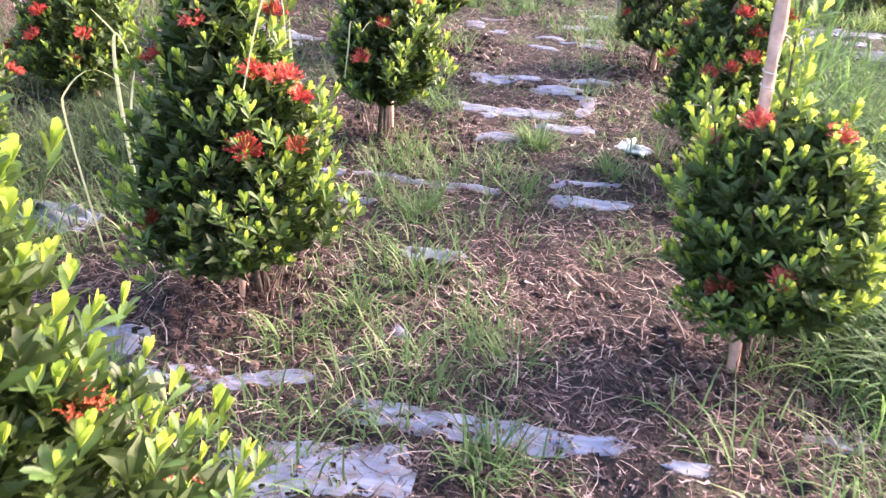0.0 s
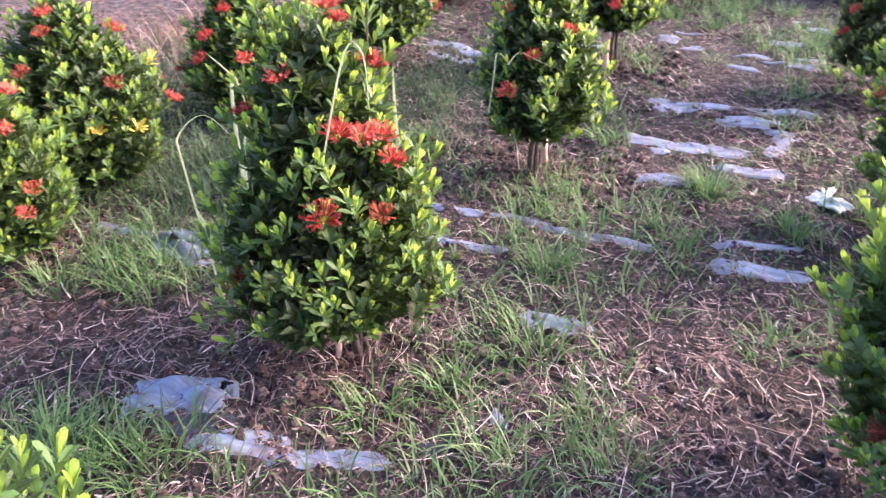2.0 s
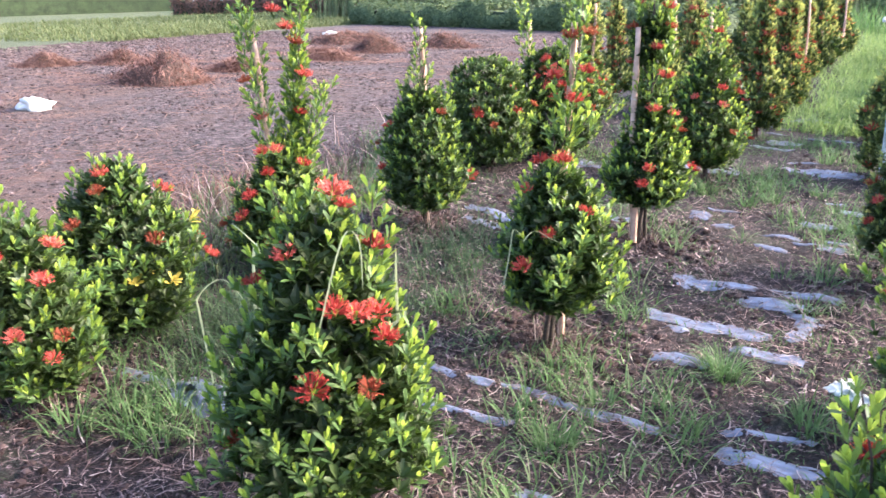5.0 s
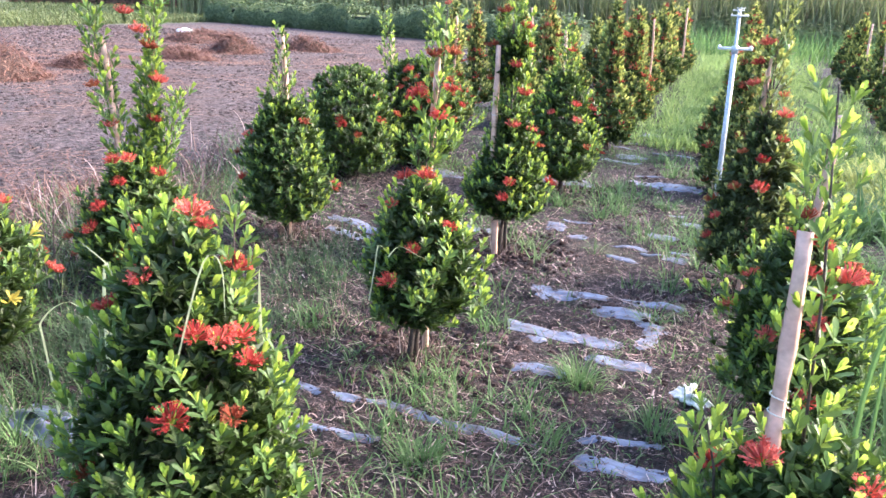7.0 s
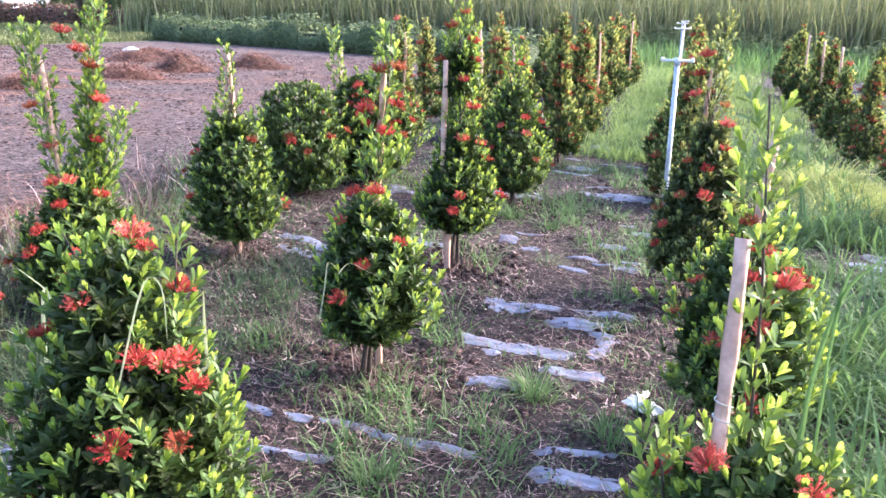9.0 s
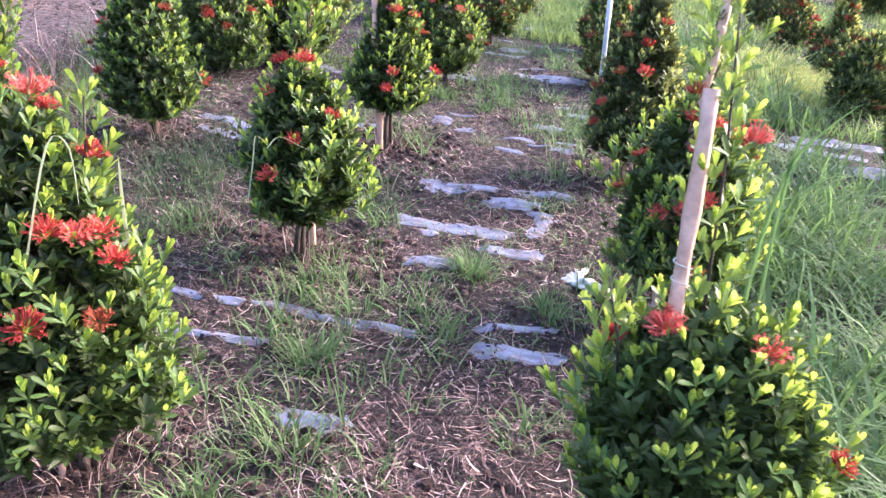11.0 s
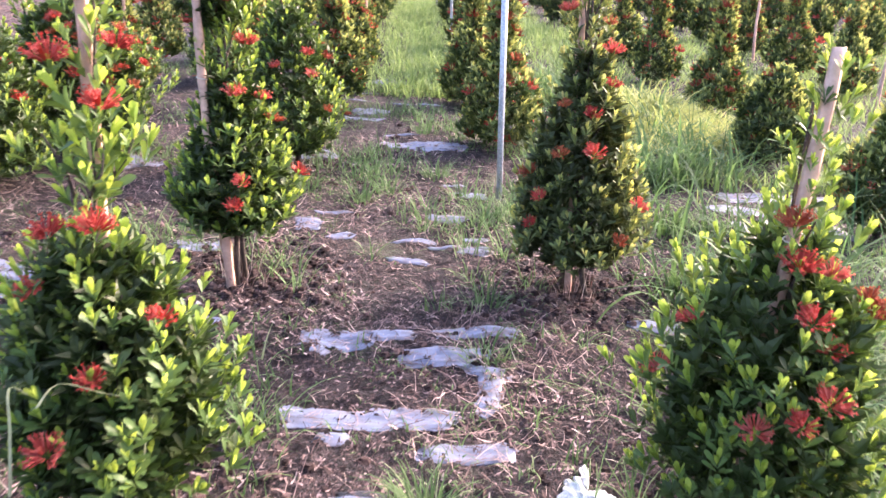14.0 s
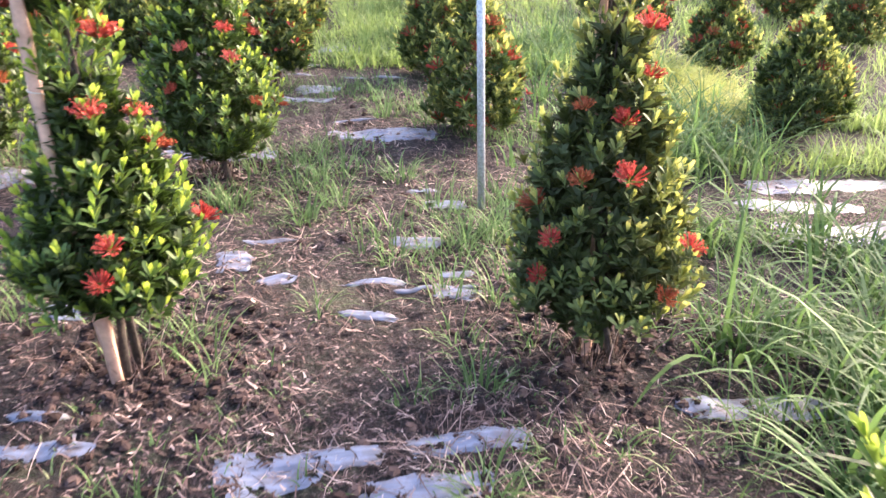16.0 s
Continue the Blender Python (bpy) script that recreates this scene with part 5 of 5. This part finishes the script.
for _ in range(5200):
    x, y = g.uniform(1.9, 8.0), g.uniform(3.0, 14.0)
    if g.random() < 0.2:
        x, y = g.gauss(2.7, 0.4), g.gauss(6.85, 0.35)
    if noise.noise((x * 1.1, y * 1.1, 41)) < -0.35 or 1.9 < x < 2.9 and 5.45 < y < 6.3:
        continue
    tuft(V, Fc, g, x, y, 5, g.uniform(0.12, 0.34), 0.10, 0.009, segs=4)
stuff("lane_grass", "soft green grass in the overgrown lanes", "grass", V, Fc, SOFT)

# dry straw lying about
V, Fc = [], []
def straw(V, Fc, r, x, y, length, width):
    """One dry stem that lies curved over the clods."""
    a, bend, lift = r.uniform(0, 6.3), r.gauss(0, 0.16), r.uniform(0, 0.012)
    n = len(V)
    for k in range(5):
        z = max(top_z(x, y), ground_z(x, y) - 0.005) + 0.002 + lift * (k / 4) ** 2 + r.uniform(0, 0.004)
        w = width * (0.5 - 0.09 * k)
        V += [(x - math.sin(a) * w, y + math.cos(a) * w, z), (x + math.sin(a) * w, y - math.cos(a) * w, z + 0.3 * w)]
        if k:
            Fc.append((n + 2 * k - 2, n + 2 * k - 1, n + 2 * k + 1, n + 2 * k))
        x, y, a = x + math.cos(a) * length / 4, y + math.sin(a) * length / 4, a + bend


for _ in range(76000):
    x, y = g.uniform(-2.8, 1.6), g.uniform(3.5, 9.2) if g.random() < 0.5 else g.uniform(0.5, 4.5)
    k = noise.noise((x * 1.3, y * 1.3, 51)) + (0.15 if y < 2.6 else 0.0) - (0.4 if -0.75 < x < 1.4 and 3.4 < y < 4.9 else 0.0)
    if k < g.uniform(-0.4, 0.5):
        continue
    straw(V, Fc, g, x, y, g.choice((0.02, 0.035, 0.05, 0.08, 0.17)) * g.uniform(0.7, 1.3), g.uniform(0.0018, 0.0046))
for bx, by in ((-0.67, 1.9), (-0.54, 3.26), (-0.55, 4.69), (0.85, 1.91), (1.02, 3.42), (0.8, 4.76), (-0.57, 6.22), (-1.78, 4.32), (-2.0, 1.88)):
    for _ in range(70):
        a, d = g.uniform(0, 6.3), g.uniform(0.01, 0.13)
        x, y = bx + d * math.cos(a), by + d * math.sin(a)
        ribbon(V, Fc, (x, y, top_z(x, y) - 0.004), a + g.uniform(-1, 1), g.uniform(0.05, 0.2), 0.004, g.uniform(0.1, 1.6), g.uniform(0.0, 0.5), 4)
for x, y, z in g.sample(FILM_SPOTS, 2400):
    n = len(V)
    straw(V, Fc, g, x, y, g.choice((0.02, 0.04, 0.07, 0.13)) * g.uniform(0.7, 1.3), g.uniform(0.0018, 0.004))
    for k in range(n, len(V)):
        V[k] = (V[k][0], V[k][1], max(V[k][2], z + 0.003))
stuff("straw_litter", "dry pinkish straw scattered over the soil", "straw", V, Fc, STRAW)


# chopped fine straw, thickest where the camera's path begins
V, Fc = [], []
for _ in range(46000):
    x, y = (g.uniform(-1.3, 1.35), 0.95 + 2.6 * g.random()) if g.random() < 0.45 else (g.uniform(-2.4, 1.3), g.uniform(1.2, 6.6))
    if noise.noise((x * 1.9, y * 1.9, 61)) + 0.5 * noise.noise((x * 5, y * 5, 62)) < g.uniform(-0.55, 0.35):
        continue
    a, ln, wd, z = g.uniform(0, 6.3), g.choice((0.012, 0.02, 0.035, 0.06)) * g.uniform(0.7, 1.3), g.uniform(0.0005, 0.0013), top_z(x, y) + 0.002
    c, e, up, n = math.cos(a), math.sin(a), g.uniform(-0.1, 0.35), len(V)
    for u in (-0.5, 0.0, 0.5):
        h = z + abs(up) * ln * (0.5 + u if up > 0 else 0.5 - u) + (0.004 if u == 0 else 0.0)
        V += [(x + c * u * ln - e * wd, y + e * u * ln + c * wd, h), (x + c * u * ln + e * wd, y + e * u * ln - c * wd, h)]
    Fc += [(n, n + 1, n + 3, n + 2), (n + 2, n + 3, n + 5, n + 4)]
stuff("chopped_straw", "fine chopped reddish straw over the soil", "straw", V, Fc, BITS)


# coarse pale litter of broken stems and leaves, in patches
V, Fc = [], []
for _ in range(26000):
    x, y = g.uniform(-2.4, 1.4), g.uniform(1.0, 7.0)
    if noise.noise((x * 2.2, y * 2.2, 71)) + 0.6 * noise.noise((x * 6, y * 6, 72)) < g.uniform(-0.05, 0.6):
        continue
    straw(V, Fc, g, x, y, g.choice((0.02, 0.03, 0.05)) * g.uniform(0.7, 1.4), g.uniform(0.004, 0.011))
stuff("coarse_litter", "broken pale stems and curled dead leaves", "leaf litter", V, Fc, STRAW)


# clods of dark earth, heaped round the stems
V, Fc = [], []
for k in range(5200):
    if k % 2:
        bx, by = g.choice(((-0.67, 1.9), (-0.54, 3.26), (-0.55, 4.69), (0.85, 1.91), (0.95, 3.35), (0.8, 4.76), (-0.57, 6.22), (-1.78, 4.32), (-2.0, 1.88)))
        x, y = bx + g.gauss(0, 0.2), by + g.gauss(0, 0.2)
    else:
        x, y = g.uniform(-2.6, 1.5), g.uniform(0.8, 7.5)
        if noise.noise((x * 1.7, y * 1.7, 81)) < 0.05:
            continue
    s, n = g.uniform(0.006, 0.022), len(V)
    z = top_z(x, y) + 0.1 * s
    turn = g.uniform(0, 6.3)
    for ring, (h, w) in enumerate(((-0.5, 0.8), (0.2, 1.0), (0.7, 0.55))):
        for j in range(5):
            a, q = turn + j * 1.257 + 0.5 * ring, s * w * g.uniform(0.75, 1.2)
            V.append((x + q * math.cos(a), y + q * math.sin(a), z + s * h * g.uniform(0.7, 1.1)))
    for ring in range(2):
        Fc += [(n + 5 * ring + j, n + 5 * ring + (j + 1) % 5, n + 5 * ring + 5 + (j + 1) % 5, n + 5 * ring + 5 + j) for j in range(5)]
    Fc.append(tuple(n + 10 + j for j in range(5)))
stuff("soil_clods", "crumbling clods of dark brown earth", "soil clods", V, Fc, EARTH)


# crumbs of soil and rotted leaf
V, Fc = [], []
for _ in range(110000):
    x, y = g.uniform(-2.9, 1.6), g.uniform(0.3, 9.5) if g.random() < 0.35 else g.uniform(0.6, 5.0)
    s, t = g.uniform(0.004, 0.016), g.uniform(0.002, 0.0055)
    z = top_z(x, y) + g.uniform(-0.001, 0.004)
    n = len(V)
    a = g.uniform(0, 6.3)
    c, e = math.cos(a), math.sin(a)
    for u, v in ((-1, g.uniform(-0.6, 0.6)), (0, -1), (1, g.uniform(-0.6, 0.6)), (0, 1)):
        V.append((x + c * u * s - e * v * t, y + e * u * s + c * v * t, z + g.uniform(-0.2, 0.2) * (s if u else t)))
    Fc += [(n, n + 1, n + 3), (n + 1, n + 2, n + 3)]
stuff("leaf_crumbs", "crumbled dead leaves and soil crumbs", "leaf litter", V, Fc, CRUMB)


# clods of the bare field
V, Fc = [], []
for _ in range(30000):
    x = -3.0 - 14 * g.random() ** 1.5
    y = g.uniform(1.5, 19)
    s = g.uniform(0.006, 0.022) * (1 + 0.12 * max(0, -x - 4))
    z = top_z(x, y)
    n = len(V)
    a = g.uniform(0, 6.3)
    for ring, up in ((1.0, -0.2), (0.66, 0.38)):
        for k in range(5):
            w = a + k * 1.257 + g.uniform(-0.3, 0.3)
            V.append((x + s * ring * math.cos(w) * g.uniform(0.7, 1.2), y + s * ring * math.sin(w) * g.uniform(0.7, 1.2), z + s * (up + g.uniform(-0.12, 0.12))))
    for k in range(5):
        Fc.append((n + k, n + (k + 1) % 5, n + 5 + (k + 1) % 5, n + 5 + k))
    Fc.append((n + 5, n + 6, n + 7, n + 8, n + 9))
stuff("field_clods", "dry mauve-grey clods on the bare field", "soil clods", V, Fc, CLOD)


# dried weed stalks strewn flat over the field
V, Fc = [], []
for _ in range(24000):
    x = -2.5 - 12 * g.random() ** 1.3
    y = g.uniform(2.0, 19)
    if noise.noise((x * 0.55, y * 0.55, 71)) < g.uniform(-0.1, 0.35):
        continue
    straw(V, Fc, g, x, y, g.uniform(0.12, 0.4), g.uniform(0.004, 0.009))
for _ in range(17000):
    x, y = g.gauss(-8.6, 1.9), g.gauss(10.2, 2.6)
    if x > -5 or noise.noise((x * 0.9 + y * 0.3, y * 1.8, 73)) < g.uniform(-0.05, 0.3):
        continue
    straw(V, Fc, g, x, y, g.uniform(0.15, 0.45), g.uniform(0.006, 0.014))
for _ in range(2600):
    x, y = g.gauss(-3.15, 0.25), g.gauss(4.3, 0.55)
    ribbon(V, Fc, (x, y, top_z(x, y) - 0.005), g.uniform(0, 6.3), g.uniform(0.1, 0.3), g.uniform(0.003, 0.007), g.uniform(0.8, 2.2), g.uniform(0.5, 1.6), 3)
stuff("field_chaff", "reddish dried weed stalks strewn over the field", "dried weeds", V, Fc, CHAFF)


# ---- field, hedge and woods ----
def weed_pile(x, y, rx, ry, h, seed):
    """A heap of pulled, dried weeds."""
    r = random.Random(seed)
    t = thing("weed_pile", "heap of reddish-brown dried weeds on the field", "weed pile", x, y, group="heaps of dried weeds")
    lumps = [(0.0, 0.0, 1.0, 1.0)] + [(r.uniform(-0.75, 0.75) * rx, r.uniform(-0.6, 0.6) * ry, r.uniform(0.3, 0.6), r.uniform(0.3, 0.75)) for _ in range(5)]

    def heap(px, py):
        """Height of the heap over the field at a point beside its middle."""
        z = max(g * max(0.0, 1 - math.hypot((px - cx) / (rx * w), (py - cy) / (ry * w))) ** 0.8 for cx, cy, w, g in lumps)
        return 1.5 * h * z * (0.75 + 0.6 * noise.noise(Vector((px * 4 + x, py * 4 + y, 0.0))))

    bm = bmesh.new()
    bmesh.ops.create_icosphere(bm, subdivisions=4, radius=1)
    for v in bm.verts:
        d = v.co.normalized()
        px, py = d.x * rx * 1.25, d.y * ry * 1.25
        v.co = Vector((px, py, heap(px, py) * 0.62 - 0.015 if d.z > 0 else -0.1))
    part("mound", bm, ROTTED, t)
    V, Fc = [], []
    for _ in range(2600):
        a, q = r.uniform(0, 6.3), r.random() ** 0.6 * 1.25
        px, py = rx * q * math.cos(a), ry * q * math.sin(a)
        ribbon(V, Fc, (px, py, heap(px, py) * r.uniform(0.35, 0.85)), r.uniform(0, 6.3), r.uniform(0.08, 0.3), r.uniform(0.006, 0.014), r.uniform(0.7, 2.2), r.uniform(0.9, 1.9), 3)
    child("stalk_tangle", mesh("stalk_tangle", V, Fc, [DEAD]), t, "tangled dry stalks", "stuff")


weed_pile(-7.75, 7.9, 0.50, 0.45, 0.62, 1)
weed_pile(-8.45, 8.3, 0.55, 0.4, 0.30, 11)
weed_pile(-10.6, 9.6, 0.55, 0.4, 0.24, 12)
weed_pile(-7.85, 12.95, 0.48, 0.40, 0.46, 2)
weed_pile(-7.2, 14.5, 0.62, 0.38, 0.34, 3)
weed_pile(-9.9, 14.6, 0.60, 0.45, 0.26, 4)
weed_pile(-8.3, 12.0, 0.50, 0.36, 0.16, 5)
weed_pile(-11.6, 8.9, 0.5, 0.4, 0.22, 6)
weed_pile(-7.9, 9.35, 0.36, 0.28, 0.20, 7)
weed_pile(-7.6, 11.3, 0.42, 0.3, 0.14, 8)
weed_pile(-10.6, 16.2, 0.7, 0.4, 0.2, 9)
weed_pile(-8.2, 9.7, 0.3, 0.26, 0.15, 13)


def leaf_cloud(r, count, size, place):
    """Many small leaves, each a bent quad, at the places that place() gives."""
    V, Fc = [], []
    for _ in range(count):
        p, d = place(r)
        s = size * r.uniform(0.6, 1.4)
        q = (Vector(d) + Vector((r.uniform(-0.7, 0.7), r.uniform(-0.7, 0.7), r.uniform(-0.4, 0.9)))).normalized().to_track_quat("Z", "Y") @ Euler((0, 0, r.uniform(0, 6.3))).to_quaternion()
        n = len(V)
        for a in ((-0.5, 0, 0), (0, -0.3, 0.08), (0.5, 0, -0.1), (0, 0.3, 0.08)):
            V.append(Vector(p) + q @ (Vector(a) * s))
        Fc += [(n, n + 1, n + 3), (n + 1, n + 2, n + 3)]
    return V, Fc


def hedge(points, height, depth, seed, mat, label, count=15000, size=0.13):
    """A long clipped hedge: a dark core and a skin of leaves."""
    r = random.Random(seed)
    t = thing("hedge", label, "hedge", 0, 0, 0)
    # Solid core, its dark colour stands in for shade between the leaves.
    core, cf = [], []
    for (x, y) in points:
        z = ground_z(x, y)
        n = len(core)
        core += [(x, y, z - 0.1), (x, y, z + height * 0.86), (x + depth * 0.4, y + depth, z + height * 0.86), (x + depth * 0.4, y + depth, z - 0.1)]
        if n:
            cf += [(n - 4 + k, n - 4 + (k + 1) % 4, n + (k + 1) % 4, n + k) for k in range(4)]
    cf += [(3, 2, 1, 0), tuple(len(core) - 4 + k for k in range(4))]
    child("core", mesh("core", core, cf, [THICKET]), t, "hedge core coloured dark for inner shade")

    def place(r):
        k = r.randrange(len(points) - 1)
        s = r.random()
        x = points[k][0] + s * (points[k + 1][0] - points[k][0])
        y = points[k][1] + s * (points[k + 1][1] - points[k][1])
        lump = 0.30 * noise.noise((x * 0.8, y * 0.8, 2)) + 0.22 * noise.noise((x * 2.5, y * 2.5, 4))
        if r.random() < 0.65:
            h = r.random() ** 0.8
            return (x, y - 0.06 + lump * 0.6 - 0.12 * math.sin(h * 3), ground_z(x, y) + h * (height + lump)), (0.2, -1, 0.4)
        w = r.random()
        return (x + 0.4 * depth * w, y + depth * w, ground_z(x, y) + height + lump + 0.28 * r.random() ** 3), (0, -0.3, 1)

    V, Fc = leaf_cloud(r, count, size, place)
    child("foliage", mesh("foliage", V, Fc, [mat]), t, "", "stuff")


hedge([(-16.6, 24.7), (-13.2, 23.4), (-9.8, 21.9), (-6.1, 20.4), (-2.9, 19.1)], 0.53, 1.3, 8, HEDGE_LEAF, "long dense green hedge along the far field edge")
hedge([(-1.5, 27.6), (1.6, 27.2), (5.0, 26.6), (10.0, 25.6)], 0.62, 1.2, 18, VERGE, "rough low grey-green bushes where the lanes end", 7000, 0.16)
hedge([(-48.0, 46.0), (-40.0, 46.3), (-32.0, 45.0), (-26.0, 42.0)], 1.15, 1.4, 9, CROTON, "low reddish-brown hedge before the shed", 6000, 0.24)


def tree(seed, height):
    """A broad-leaved tree with a low, open crown."""
    r = random.Random(seed)
    t = thing("tree", "leafy dark green tree behind the field", "tree", 0, 0, 0, group="trees behind the field")
    bm = bmesh.new()
    tube(bm, [(0, 0, -0.2), (0.1, 0, height * 0.3), (0.05, 0.1, height * 0.6), (0, 0, height * 0.9)], [0.16, 0.13, 0.08, 0.02], 8)
    limbs = []
    for k in range(9):
        z = height * (0.12 + 0.07 * k)
        a = k * 2.4
        e = Vector((1.9 * math.cos(a), 1.9 * math.sin(a), z + 0.9))
        limbs.append(e)
        tube(bm, [(0.05, 0, z), (0.8 * math.cos(a), 0.8 * math.sin(a), z + 0.5), tuple(e)], [0.06, 0.04, 0.012], 6, False)
    part("trunk", bm, BARK, t)
    clumps = [(e + Vector((r.uniform(-0.7, 0.7), r.uniform(-0.7, 0.7), r.uniform(-0.5, 0.6))), r.uniform(0.5, 1.1)) for e in limbs for _ in range(4)]

    def place(r):
        c, s = r.choice(clumps)
        d = Vector((r.gauss(0, 1), r.gauss(0, 1), r.gauss(0, 1))).normalized()
        return c + d * s * (0.6 + 0.4 * r.random()), d

    V, Fc = leaf_cloud(r, 4200, 0.22, place)
    child("crown", mesh("crown", V, Fc, [WOOD_LEAF]), t, "many small dark leaves", "stuff")
    return t


TREES = [tree(61, 5.0), tree(62, 6.0), tree(63, 4.2)]
w = random.Random(9)
spots = [(-30 + 3.4 * k + w.uniform(-0.8, 0.8), 38 + w.uniform(-1.5, 1.5)) for k in range(19)] + [(18 + w.uniform(-1, 1), 34 - 2.9 * k) for k in range(7)] + [(-66 + 6 * k, 74 + w.uniform(-2, 2)) for k in range(7)]
for k, (x, y) in enumerate(spots):
    m = pose(x, y, ground_z(x, y), 0, 0, w.uniform(0, 360))
    if k < 3:
        TREES[k].matrix_basis = m
    else:
        copy_thing(TREES[k % 3], m)

# reeds between the hedge and the woods
V, Fc = [], []
for _ in range(15000):
    if w.random() < 0.8:
        x = w.uniform(-22, 20)
        y = (31.5 if x < -3 else 29.5) + w.gauss(0, 0.9)
    else:
        x, y = 15.6 + w.gauss(0, 0.6), w.uniform(12, 30)
    ribbon(V, Fc, (x, y, ground_z(x, y) - 0.05), w.uniform(0, 6.3), w.uniform(0.9, 3.4), w.uniform(0.03, 0.075), w.uniform(0.1, 1.0), w.uniform(0.0, 0.25), 4)
stuff("reeds", "tall tangled green and brown reeds behind the hedge", "reeds", V, Fc, REED)

# low weeds where the lanes end
V, Fc = [], []
for _ in range(7000):
    x, y = w.uniform(-3, 17), w.uniform(21, 29)
    ribbon(V, Fc, (x, y, ground_z(x, y) - 0.03), w.uniform(0, 6.3), w.uniform(0.3, 0.9), w.uniform(0.02, 0.05), w.uniform(0.2, 1.4), w.uniform(0.0, 0.4), 3)
stuff("lane_end_weeds", "green weeds where the lanes end", "weeds", V, Fc, LUSH)

# grass verge behind the field
V, Fc = [], []
for _ in range(9000):
    x = -16.2 - 28 * w.random() ** 1.5
    y = w.uniform(14, 30) if x > -24 else w.uniform(18, 45)
    tuft(V, Fc, w, x, y, 3, w.uniform(0.15, 0.4), 0.14, 0.026, segs=3)
stuff("verge_grass", "green grass verge behind the bare field", "grass", V, Fc, VERGE)

# distant wood, closing the view
V, Fc = [], []
for k in range(73):
    a = math.tau * k / 72
    hgt = 12 + 2.5 * noise.noise((k * 0.6, 0, 0))
    V += [(112 * math.cos(a), 5 + 112 * math.sin(a), -0.5), (112 * math.cos(a), 5 + 112 * math.sin(a), hgt)]
    if k:
        Fc.append((2 * k - 2, 2 * k, 2 * k + 1, 2 * k - 1))
tagged(new("backdrop", mesh("backdrop", V, Fc, [THICKET])), "dark green distant wood", "backdrop", kind="structure")


def shed(x, y):
    """A low grey building behind the field."""
    t = thing("shed", "low grey-walled shed with posts behind the field", "shed", x, y, turn=-25)
    def box(name, c, s, mat, label=""):
        bm = bmesh.new()
        bmesh.ops.create_cube(bm, size=1)
        for v in bm.verts:
            v.co = Vector((c[0] + v.co.x * s[0], c[1] + v.co.y * s[1], c[2] + v.co.z * s[2]))
        bmesh.ops.bevel(bm, geom=bm.edges[:], offset=0.02, segments=1, affect="EDGES")
        part(name, bm, mat, t, label, smooth=False)
    box("wall", (0, 0, 1.2), (7, 0.2, 2.4), WALL)
    box("wall", (-3.4, 2, 1.2), (0.2, 3.8, 2.4), WALL)
    box("wall", (3.4, 2, 1.2), (0.2, 3.8, 2.4), WALL)
    box("roof", (0, 1.6, 2.5), (8, 5.6, 0.12), ROOF, "rusty sheet roof")
    for k in (-3.6, -1.2, 1.2, 3.6):
        box("post", (k, -1.0, 1.2), (0.1, 0.1, 2.4), WHITE, "pale post")


shed(-58, 60)
